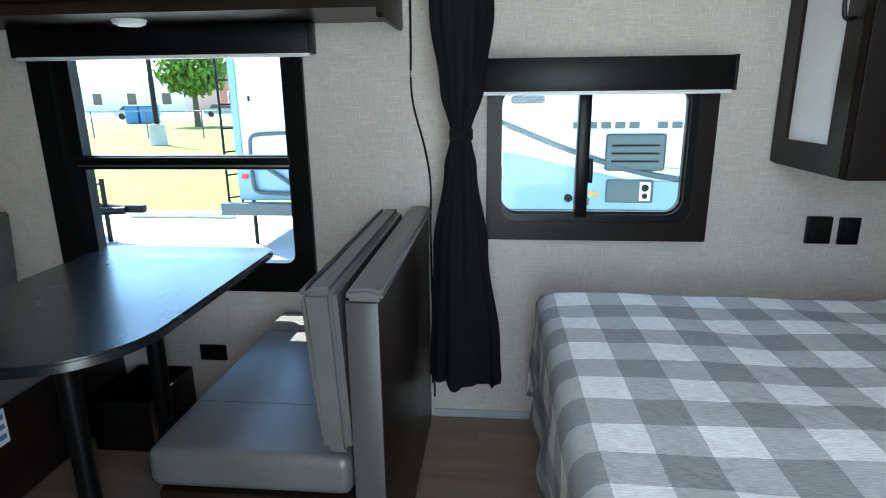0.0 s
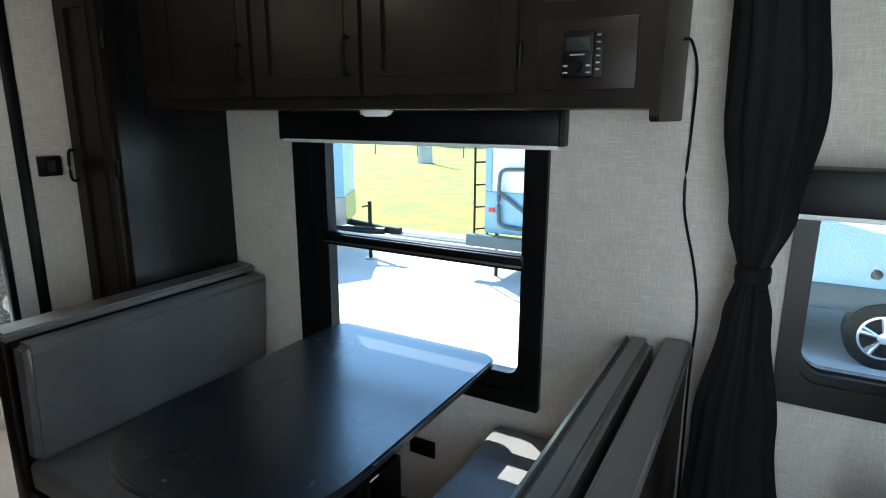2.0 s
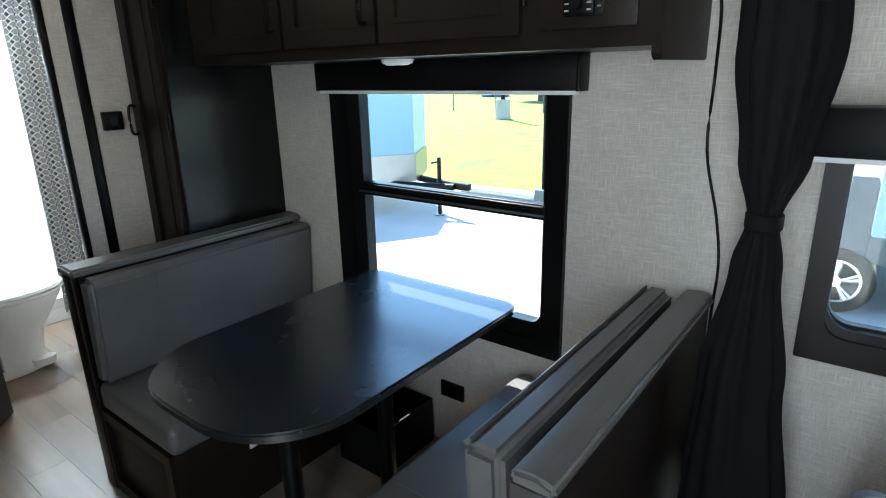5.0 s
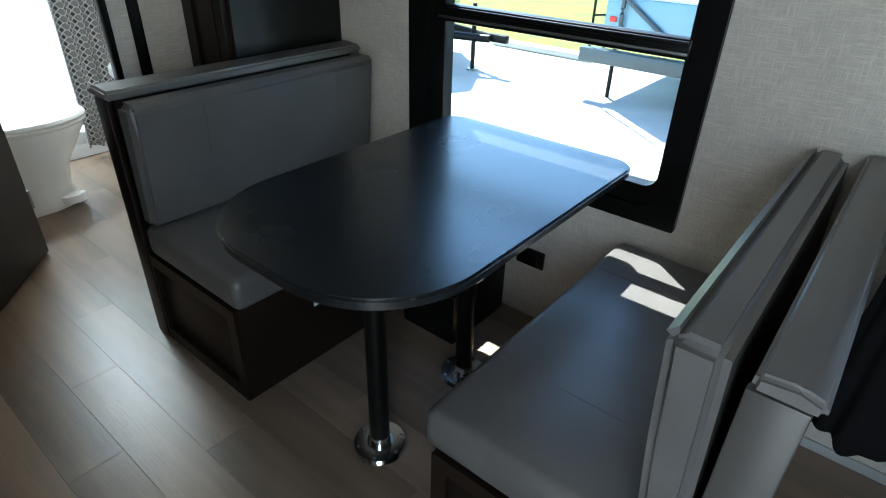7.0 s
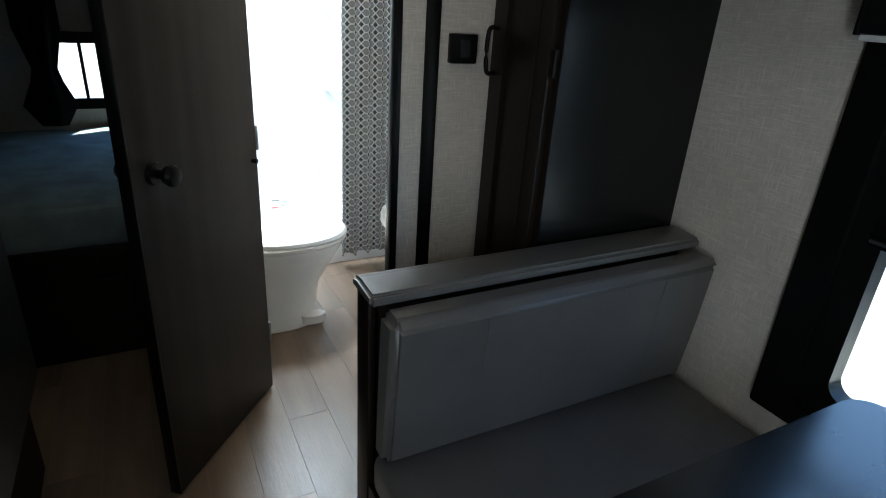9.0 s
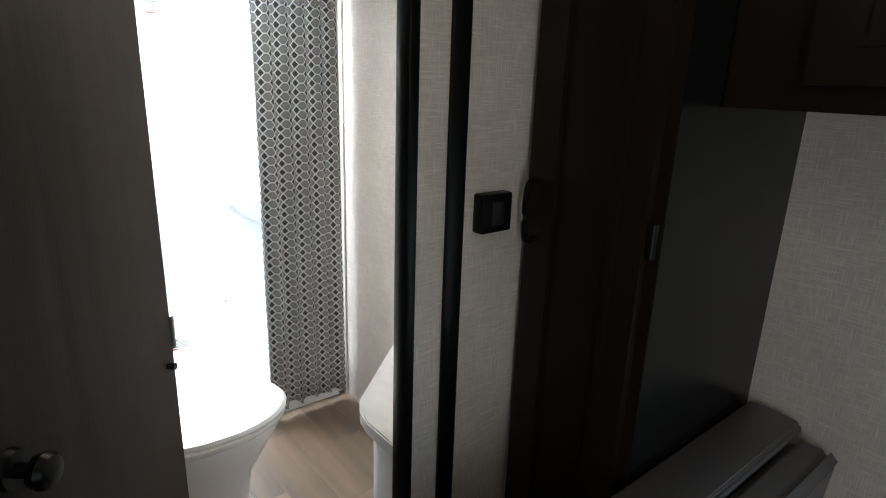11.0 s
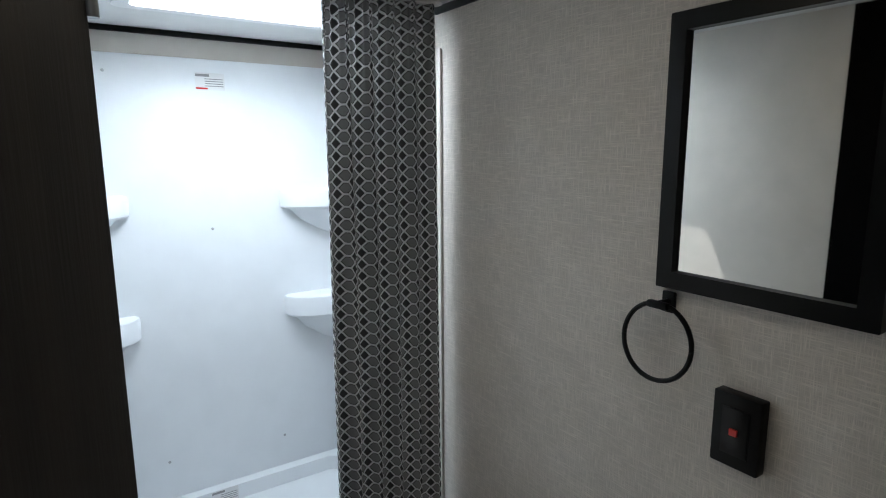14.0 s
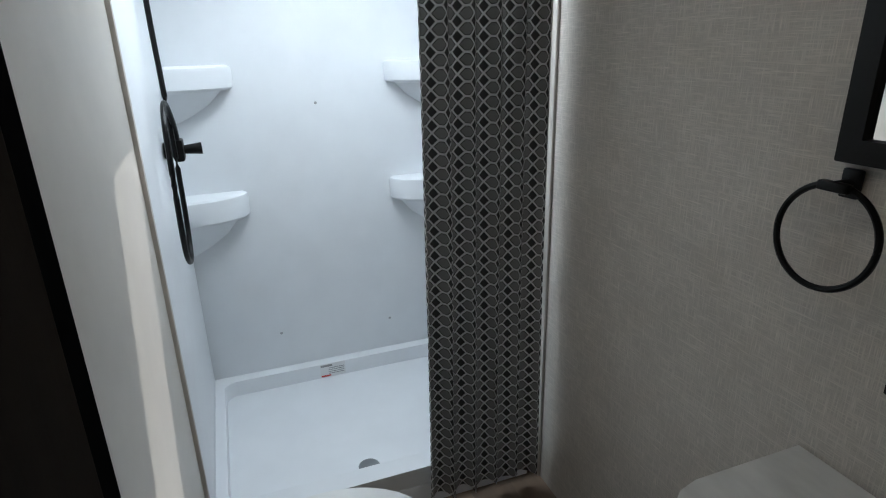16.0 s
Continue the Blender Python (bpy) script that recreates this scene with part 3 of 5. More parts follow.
# ---- overhead cabinet ----
def panel_door(name, x0, x1, z0, z1, y, parent, handle=None, mat=None, ydir=-1):
    """A shaker door in the plane y with a raised bead."""
    mat = mat or WOOD
    d = part(name, ring_frame(rounded(x0, x1, z0, z1, 0.003, 2), rounded(x0 + 0.055, x1 - 0.055, z0 + 0.055, z1 - 0.055, 0.003, 2), y, y - 0.018), mat, parent)
    part("inset_panel", B(x0 + 0.05, x1 - 0.05, y - 0.010, y - 0.002, z0 + 0.05, z1 - 0.05), mat, d)
    part("bead", ring_frame(rounded(x0 + 0.050, x1 - 0.050, z0 + 0.050, z1 - 0.050, 0.003, 2), rounded(x0 + 0.066, x1 - 0.066, z0 + 0.066, z1 - 0.066, 0.003, 2), y - 0.010, y - 0.021), WOOD, d)
    if handle:
        hx, hz0, hz1 = handle
        part("handle", tube([(hx, y - 0.016, hz0), (hx, y - 0.045, hz0 + 0.006), (hx, y - 0.045, hz1 - 0.006), (hx, y - 0.016, hz1)], 0.006), BLACK, d, "black bar handle")
    return d


def overhead_cabinet():
    c = thing("overhead_cabinet", (0.39, 3.2, 1.56), "dark espresso overhead cabinet with radio and open cubby", "cabinet")
    x0, x1, yf, z0, z1 = -0.588, 1.222, 2.995, 1.562, TOP - 0.004
    part("face_frame", wall_bm(x0, x1, z0, z1, [(0.953, 1.187, 1.805, 1.968)], yf, yf + 0.02, "y"), WOOD, c)
    part("bottom", B(x0, x1, yf + 0.0205, W - 0.002, z0, z0 + 0.016), WOOD_H, c)
    part("divider", B(0.915, 0.93, yf + 0.0205, W - 0.002, z0 + 0.017, z1), WOOD, c)
    part("cubby_floor", B(0.931, x1, yf + 0.0205, W - 0.002, 1.787, 1.802), WOOD_H, c)
    part("cubby_side", B(0.945, 0.955, yf + 0.0205, W - 0.05, 1.803, z1), BLACK, c)
    part("cubby_back", B(0.956, x1, 3.24, 3.25, 1.803, z1), WALL, c, "cream linen-look back panel")
    end = prism([(yf - 0.012, 1.545), (yf - 0.002, 1.532), (W - 0.002, 1.532), (W - 0.002, z1), (yf - 0.012, z1)], x1 + 0.0005, x1 + 0.022, 0.003, "x")
    part("end_panel", end, WOOD, c)
    panel_door("door", -0.47, -0.012, 1.60, 2.0, yf - 0.001, c, (-0.05, 1.66, 1.76))
    panel_door("door", 0.005, 0.423, 1.60, 2.0, yf - 0.001, c, (0.385, 1.66, 1.76))
    d = panel_door("door", 0.437, 0.902, 1.60, 2.0, yf - 0.001, c)
    for z in (1.69, 1.90):
        part("hinge", C((0.908, yf - 0.008, z - 0.028), (0.908, yf - 0.008, z + 0.028), 0.007), BLACK, d)
    part("radio_panel", B(0.952, 1.187, yf - 0.008, yf - 0.001, 1.605, 1.762, 0.002), WOOD_H, c)
    puck = part("puck_light", C((0.36, 3.14, 1.560), (0.36, 3.14, 1.546), 0.055, 0.048), WHITE, c, "small white puck light")
    part("lens", C((0.36, 3.14, 1.546), (0.36, 3.14, 1.541), 0.042, 0.036), PAPER, puck)
    r = thing("radio", (1.07, yf - 0.009, 1.68), "black wall radio set into the cabinet face", "radio")
    part("surround", B(1.017, 1.112, yf - 0.013, yf - 0.009, 1.630, 1.735, 0.003), BLACK, r)
    part("faceplate", B(1.020, 1.094, yf - 0.027, yf - 0.0135, 1.633, 1.732, 0.004), BLACK, r)
    part("display", B(1.030, 1.085, yf - 0.029, yf - 0.0275, 1.690, 1.720, 0.001), SCREEN, r)
    part("knob", C((1.057, yf - 0.028, 1.656), (1.057, yf - 0.044, 1.656), 0.014, 0.012), BLACK, r)
    part("brand_bar", B(1.040, 1.074, yf - 0.0285, yf - 0.0275, 1.680, 1.683), GREYINK, r)
    for z in (1.655, 1.640):
        for x in (1.025, 1.079):
            part("button", B(x, x + 0.011, yf - 0.030, yf - 0.0275, z, z + 0.004, 0.001), GREYINK, r)
    for k in range(6):
        part("button", B(1.098, 1.107, yf - 0.018, yf - 0.0135, 1.722 - k * 0.015, 1.7255 - k * 0.015, 0.001), PRINT if k == 4 else GREYINK, r)


overhead_cabinet()


def closet():
    c = thing("closet", (-0.67, 3.1, 0), "tall dark espresso closet with a gloss side", "closet")
    part("side_panel", B(-0.608, -0.590, 2.872, W - 0.002, 0, TOP - 0.003), GLOSSY, c, "dark gloss side panel")
    part("body", B(-0.885, -0.609, 2.89, W - 0.002, 0, TOP - 0.003), WOOD, c)
    part("face_frame", ring_frame(rounded(-0.886, -0.591, 0, TOP - 0.003, 0.002, 2), rounded(-0.85, -0.63, 0.12, TOP - 0.10, 0.002, 2), 2.89, 2.871), WOOD, c)
    d = panel_door("door", -0.868, -0.612, 0.10, TOP - 0.08, 2.870, c, (-0.845, 1.30, 1.41))
    for z in (1.35, 1.8):
        part("hinge", C((-0.602, 2.862, z - 0.03), (-0.602, 2.862, z + 0.03), 0.008), BLACK, d)


closet()


def wall_plate(name, x, y, z, w, h, facing, label, category, mat=BLACK, depth=0.012, group=""):
    """A small plate on a wall; facing: the axis along which it stands out."""
    t = thing(name, (x, y, z), label, category, group)
    if facing == "y":
        part("plate", B(x - w / 2, x + w / 2, y - depth, y - 0.001, z - h / 2, z + h / 2, 0.003), mat, t)
        part("insert", B(x - w * 0.28, x + w * 0.28, y - depth - 0.003, y - depth - 0.0005, z - h * 0.32, z + h * 0.32, 0.001), RUBBER, t)
    else:
        part("plate", B(x + 0.001, x + depth, y - w / 2, y + w / 2, z - h / 2, z + h / 2, 0.004), mat, t)
        part("insert", B(x + depth + 0.0005, x + depth + 0.003, y - w * 0.2, y + w * 0.2, z - h * 0.3, z + h * 0.3, 0.001), SCREEN, t)
    return t


wall_plate("thermostat", PX, 2.767, 1.356, 0.076, 0.074, "x", "black square wall thermostat on the partition", "thermostat", depth=0.028)
wall_plate("outlet", 0.395, W, 0.262, 0.115, 0.07, "y", "black wall outlet under the dinette table", "outlet", group="outlets")
wall_plate("light_switch", 2.748, W, 0.822, 0.085, 0.10, "y", "black wall switch below the bedside cabinet", "switch", depth=0.02)
wall_plate("outlet", 2.855, W, 0.818, 0.072, 0.10, "y", "black wall outlet below the bedside cabinet", "outlet", group="outlets")
# low box by the wall under the table
hb = thing("wheel_box", (0.18, 3.25, 0), "black open storage box under the dinette table", "box")
part("body", ring_frame(rounded(0.06, 0.30, 3.02, 3.34, 0.004, 2), rounded(0.068, 0.292, 3.028, 3.332, 0.004, 2), 0.0, 0.20, "z"), BLACK, hb)
part("bottom", B(0.069, 0.291, 3.029, 3.331, 0.0, 0.008), BLACK, hb)
lb = thing("warning_label", (0.014, 2.62, 0.22), "white paper label with blue print on the bench base", "label")
part("sheet", B(-0.0095, -0.0075, 2.66, 2.74, 0.22, 0.34), PAPER, lb)
for k in range(3):
    part("print", B(-0.0072, -0.0065, 2.668, 2.73, 0.238 + k * 0.034, 0.256 + k * 0.034), BLUEINK, lb)


# ---- cable and black privacy curtain ----
def smooth_rows(keys, steps):
    out = []
    zs = [k[0] for k in keys]
    for s in range(steps + 1):
        z = zs[0] + (zs[-1] - zs[0]) * s / steps
        for a, b in zip(keys, keys[1:]):
            if b[0] <= z <= a[0] or a[0] <= z <= b[0]:
                t = (z - a[0]) / (b[0] - a[0])
                t = t * t * (3 - 2 * t)
                out.append((z, *[p + (q - p) * t for p, q in zip(a[1:], b[1:])]))
                break
    return out


def privacy_curtain():
    t = thing("privacy_curtain", (1.47, 3.1, 0.30), "black cloth privacy curtain gathered by a tie", "curtain")
    keys = [(TOP - 0.004, 1.36, 1.475, 3.12, 0.055), (1.85, 1.372, 1.53, 3.115, 0.07), (1.55, 1.375, 1.56, 3.10, 0.075), (1.33, 1.405, 1.535, 3.10, 0.06), (1.185, 1.435, 1.495, 3.10, 0.032),
            (1.08, 1.415, 1.515, 3.10, 0.045), (0.80, 1.375, 1.555, 3.10, 0.06), (0.45, 1.358, 1.60, 3.10, 0.06), (0.31, 1.355, 1.605, 3.10, 0.06)]
    rings = []
    rng = random.Random(4)
    ph = [rng.uniform(0, 6.28) for _ in range(3)]
    for z, a, b, y, d in smooth_rows(keys, 70):
        cx, hw = (a + b) / 2, (b - a) / 2
        row = []
        for k in range(96):
            th = 2 * math.pi * k / 96
            w = 1 + 0.07 * math.sin(7 * th + ph[0] + z * 1.3) + 0.05 * math.sin(12 * th + ph[1] - z * 2.7) + 0.06 * math.sin(4 * th + ph[2] + z * 3)
            low = 0.012 * math.sin(5 * th + 1) + 0.01 * math.sin(11 * th) if z < 0.33 else 0
            row.append((cx + hw * w * math.cos(th), y + d * w * math.sin(th), z + low))
        rings.append(row)
    part("cloth", loft(rings), DRAPE, t)
    band = []
    for z in (1.165, 1.17, 1.20, 1.205):
        g = 0.98 if z in (1.165, 1.205) else 1.08
        band.append([(1.465 + 0.036 * g * math.cos(2 * math.pi * k / 40), 3.10 + 0.038 * g * math.sin(2 * math.pi * k / 40) , z) for k in range(40)])
    part("tie", loft(band), DRAPE, t)


privacy_curtain()
cable = thing("cable", (1.31, 3.34, 0.9), "thin black cable hanging down the wall from the cabinet", "cable")
part("wire", tube([(1.246, 3.25, 1.735), (1.262, 3.27, 1.73), (1.275, 3.32, 1.66), (1.272, 3.347, 1.5), (1.272, 3.35, 1.30), (1.315, 3.35, 1.12), (1.335, 3.35, 0.98), (1.332, 3.345, 0.8), (1.338, 3.34, 0.4), (1.34, 3.34, 0.10)], 0.004), BLACK, cable)


# ---- bed area ----
def bed():
    t = thing("bed", (2.5, 2.2, 0), "queen bed with a grey and white buffalo check cover", "bed")
    part("base", B(1.80, 3.70, 1.60, 2.93, 0, 0.36, 0.01), WOOD_H, t)
    part("mattress", B(1.755, 3.75, 1.545, 2.965, 0.361, 0.665, 0.05, 4), WHITE, t)
    x0, x1, y0, y1, zt = 1.715, 3.79, 1.50, 2.995, 0.70
    nu, nv = 96, 80
    drop = 0.42
    verts, faces, uv = [], [], []
    L0, L1, M0, M1 = -drop, (x1 - x0), -drop, (y1 - y0) + drop
    r = 0.055

    for i in range(nu + 1):
        for j in range(nv + 1):
            u = L0 + (L1 - L0) * i / nu
            v = M0 + (M1 - M0) * j / nv
            W1, W2 = (y1 - y0), (x1 - x0)
            dx = max(0, -u)
            dy = max(0, -v, v - W1)

            def over(e):
                q = r * math.pi / 2
                if e <= 0:
                    return 0.0, 0.0
                if e < q:
                    return r * math.sin(e / r), r * (1 - math.cos(e / r))
                return r, r + (e - q)

            ox, zx = over(dx)
            oy, zy = over(dy)
            x = (x0 + r + u * (W2 - r) / W2) if u >= 0 else x0 + r - ox
            y = (y0 + r + v * (W1 - 2 * r) / W1) if 0 <= v <= W1 else (y0 + r - oy if v < 0 else y1 - r + oy)
            d = max(zx, zy)
            z = zt - d
            wr = noise.noise((u * 3.1, v * 3.3, 0)) * 0.012 + noise.noise((u * 9, v * 7, 3)) * 0.004
            z += wr * (1 if d < 0.02 else 0)
            if d > 0.06:
                g = 0.012 * math.sin((u + v) * 21) * min(1, (d - 0.06) * 4)
                x -= g + 0.02 * d if zx >= zy else 0
                y += (g if v > 0 else -g) if zy > zx else 0
            verts.append((x - 2.5, y - 2.2, z))
            uv.append((u, v))
    for i in range(nu):
        for j in range(nv):
            a = i * (nv + 1) + j
            faces.append((a, a + nv + 1, a + nv + 2, a + 1))
    me = bpy.data.meshes.new("bed_cover")
    me.from_pydata(verts, [], faces)
    lay = me.uv_layers.new(name="UVMap")
    for lp in me.loops:
        lay.data[lp.index].uv = uv[lp.vertex_index]
    me.materials.append(PLAID)
    me.polygons.foreach_set("use_smooth", [True] * len(me.polygons))
    ob = new("bed_cover", me)
    ob.parent = t
    sd = ob.modifiers.new("thickness", "SOLIDIFY")
    sd.thickness = 0.006
    tagged(ob, "grey and white buffalo check cover")


bed()


def bedside_cabinet():
    c = thing("bedside_cabinet", (2.8, 3.1, 1.06), "dark hanging wardrobe cabinet with a pale door panel", "cabinet")
    x0 = 2.565
    part("body", B(x0, 3.10, 2.915, W - 0.002, 1.063, TOP - 0.003, 0.002), WOOD, c)
    d = part("door", ring_frame(rounded(2.925, W - 0.012, 1.072, TOP - 0.02, 0.003, 2), rounded(3.005, W - 0.10, 1.155, TOP - 0.10, 0.003, 2), x0 - 0.001, x0 - 0.019, "x"), WOOD, c)
    part("inset_panel", B(x0 - 0.008, x0 - 0.002, 3.0, W - 0.095, 1.15, TOP - 0.095), PAPER, d, "pale frosted door panel")
    part("handle", tube([(x0 - 0.018, 2.965, 1.50), (x0 - 0.05, 2.965, 1.51), (x0 - 0.05, 2.965, 1.64), (x0 - 0.018, 2.965, 1.65)], 0.006), BLACK, d, "black bar handle")


bedside_cabinet()


# ---- ceiling fittings ----
def led_light(x, y, r=0.058):
    t = thing("ceiling_light", (x, y, TOP - 0.001), "round white recessed ceiling light, switched on", "ceiling light", "ceiling lights")
    part("trim_ring", C((x, y, TOP - 0.001), (x, y, TOP - 0.016), r + 0.012, r + 0.004, 32), WHITE, t)
    part("diffuser", C((x, y, TOP - 0.0165), (x, y, TOP - 0.032), r, r * 0.75, 32), LED, t)
    area = bpy.data.lights.new("ceiling_bulb", "POINT")
    area.energy, area.color, area.shadow_soft_size = LED_W, (1.0, 0.87, 0.7), 0.06
    lo = new("ceiling_bulb", area)
    lo.location = (x, y, TOP - 0.10)


for lx, ly in LIGHTS:
    led_light(lx, ly)
sd = thing("smoke_detector", (0.475, 2.478, TOP), "round white smoke detector on the ceiling", "smoke detector")
part("base", C((0.475, 2.478, TOP - 0.001), (0.475, 2.478, TOP - 0.018), 0.055, 0.053, 32), WHITE, sd)
part("body", C((0.475, 2.478, TOP - 0.019), (0.475, 2.478, TOP - 0.052), 0.053, 0.047, 32), WHITE, sd)
part("led", C((0.505, 2.430, TOP - 0.045), (0.506, 2.428, TOP - 0.047), 0.003), BLACK, sd)


def round_vent(x, y):
    v = thing("ceiling_vent", (x, y, TOP), "round white slatted ceiling air vent", "air vent", "ceiling vents")
    pts = lambda r: [(x + r * math.cos(2 * math.pi * k / 32), y + r * math.sin(2 * math.pi * k / 32)) for k in range(32)]
    part("frame", ring_frame(pts(0.085), pts(0.062), TOP - 0.001, TOP - 0.018, "z"), WHITE, v)
    part("backing", C((x, y, TOP - 0.001), (x, y, TOP - 0.004), 0.063), GREYTRIM, v)
    for k in range(-3, 4):
        h = math.sqrt(0.062 ** 2 - (k * 0.016) ** 2)
        part("slat", B(x - h, x + h, y + k * 0.016 - 0.005, y + k * 0.016 + 0.004, TOP - 0.014, TOP - 0.006), WHITE, v)


round_vent(0.90, 2.535)
gv = thing("ceiling_vent", (0.45, 2.42, TOP), "small square slatted grey vent in the ceiling", "air vent", "ceiling vents")
part("frame", ring_frame(rounded(0.38, 0.50, 2.36, 2.45, 0.004, 2), rounded(0.39, 0.49, 2.37, 2.44, 0.003, 2), TOP - 0.001, TOP - 0.008, "z"), GREYTRIM, gv)
for k in range(5):
    part("slat", B(0.391, 0.489, 2.372 + k * 0.014, 2.380 + k * 0.014, TOP - 0.006, TOP - 0.002), VENTGREY, gv)
ac = thing("air_conditioner", (0.0, 1.95, TOP), "white ceiling air conditioner shroud with louvres", "air conditioner")
part("shroud", B(-0.33, 0.42, 1.55, 2.29, TOP - 0.045, TOP - 0.001, 0.02, 3), WHITE, ac)
for k in range(7):
    part("louvre", B(-0.26, 0.10, 2.12 + k * 0.018, 2.13 + k * 0.018, TOP - 0.049, TOP - 0.0455), WHITE, ac)
bl = thing("bath_ceiling_light", (-1.55, 2.72, TOP), "flat rectangular ceiling light in the bathroom, switched on", "ceiling light")
part("housing", B(-1.70, -1.36, 2.56, 2.84, TOP - 0.016, TOP - 0.001, 0.01), WHITE, bl)
part("diffuser", B(-1.68, -1.38, 2.58, 2.82, TOP - 0.030, TOP - 0.0165, 0.006), LED, bl)

# ---- bathroom ----
sk = thing("skylight", (-2.72, 2.82, TOP), "white rimmed roof light over the shower", "skylight")
part("rim", ring_frame(rounded(-2.97, -2.47, 2.47, 3.17, 0.04), rounded(-2.925, -2.515, 2.515, 3.125, 0.03), TOP - 0.001, TOP - 0.014, "z"), WHITE, sk)
part("shaft", ring_frame(rounded(-2.945, -2.495, 2.495, 3.145, 0.03), rounded(-2.925, -2.515, 2.515, 3.125, 0.03), TOP, TOP + 0.16, "z"), WHITE, sk)


def shower():
    s = thing("shower", (-2.95, 2.8, 0), "white moulded acrylic shower stall with corner shelves", "shower")
    xb, xf, y0, y1, zt = XL + 0.07, -2.50, 2.262, W - 0.002, 1.965
    part("back_wall", B(XL + 0.002, xb, y0 - 0.03, y1, 0.0, zt, 0.004), SHOWER, s)
    part("side_wall", B(xb + 0.0005, xf, y0 - 0.035, y0, 0.0, zt, 0.004), SHOWER, s)
    part("side_wall", B(xb + 0.0005, xf - 0.02, y1 - 0.035, y1, 0.0, zt, 0.004), SHOWER, s)
    part("header", B(XL + 0.002, xb - 0.012, y0 - 0.03, y1, zt + 0.001, TOP - 0.002), CREAM, s, "pale strip above the stall")
    pan = part("pan", B(xb + 0.001, xf, y0 + 0.001, y1 - 0.036, 0.0, 0.085, 0.004), SHOWER, s)
    # raised ledge round the pan with a round inner edge
    part("ledge", ring_frame(rounded(xb + 0.0012, xf - 0.001, y0 + 0.0012, y1 - 0.0365, 0.002, 8), rounded(xb + 0.05, xf - 0.075, y0 + 0.04, y1 - 0.075, 0.05, 8), 0.0855, 0.155, "z"), SHOWER, pan)
    part("drain", C((-2.66, 2.77, 0.0855), (-2.66, 2.77, 0.089), 0.038, 0.034), STEEL, pan, "steel drain")
    for yc, sg in ((y0, 1), (y1 - 0.035, -1)):
        for z, deep in ((1.405, 0.85), (0.925, 1.0)):
            rows = []
            for k, (dz, q) in enumerate(((0.045, 0.152), (0.038, 0.163), (0.025, 0.166), (-0.045, 0.164), (-0.055, 0.155), (-0.060, 0.135), (-0.12, 0.10), (-0.17, 0.05), (-0.20, 0.010))):
                row = [(xb + 0.0006, yc + sg * 0.0006, z + dz * deep)]
                for a in range(9):
                    t = a / 8 * math.pi / 2
                    row.append((xb + 0.0006 + q * 0.80 * math.sin(t), yc + sg * (0.0006 + q * 1.45 * math.cos(t)), z + dz * deep))
                rows.append(row)
            part("corner_shelf", loft(rows), SHOWER, s)
    for yy, z in ((2.80, 1.29), (2.26 + 0.30, 0.32), (3.05, 0.30), (2.46, 1.90)):
        part("screw_cap", C((xb, yy, z), (xb + 0.004, yy, z), 0.006, 0.004, 12), GREYTRIM, s)
    for z, yy, xw in ((1.88, 2.83, xb), (0.122, 2.76, xb + 0.050)):
        lab = thing("shower_label", (xw, yy, z), "small white instruction sticker with grey and red print", "label", "shower stickers")
        w, h = 0.112, 0.066
        part("sheet", B(xw + 0.0005, xw + 0.0015, yy - w / 2, yy + w / 2, z - h / 2, z + h / 2), PAPER, lab)
        part("heading", B(xw + 0.0016, xw + 0.002, yy - 0.054, yy - 0.002, z + 0.018, z + 0.028), GREYINK, lab)
        part("stripe", B(xw + 0.0016, xw + 0.002, yy - 0.054, yy - 0.01, z - 0.031, z - 0.024), RED, lab)
        for k in range(4):
            part("print", B(xw + 0.0016, xw + 0.002, yy + 0.0 - 0.02, yy + 0.05, z + 0.008 - k * 0.009, z + 0.011 - k * 0.009), GREYINK, lab)


shower()
# white corner strip at the shower's mouth, with a cream bead
solid("trim_shower_white", B(-2.600, -2.520, W - 0.026, W - 0.0012, 0.0, 1.97, 0.006), WHITE, "white plastic strip at the shower's edge", "trim")
solid("trim_shower_bead", B(-2.497, -2.472, W - 0.010, W - 0.0012, 0.0, 1.93, 0.003), CREAM, "cream bead beside the shower strip", "trim")


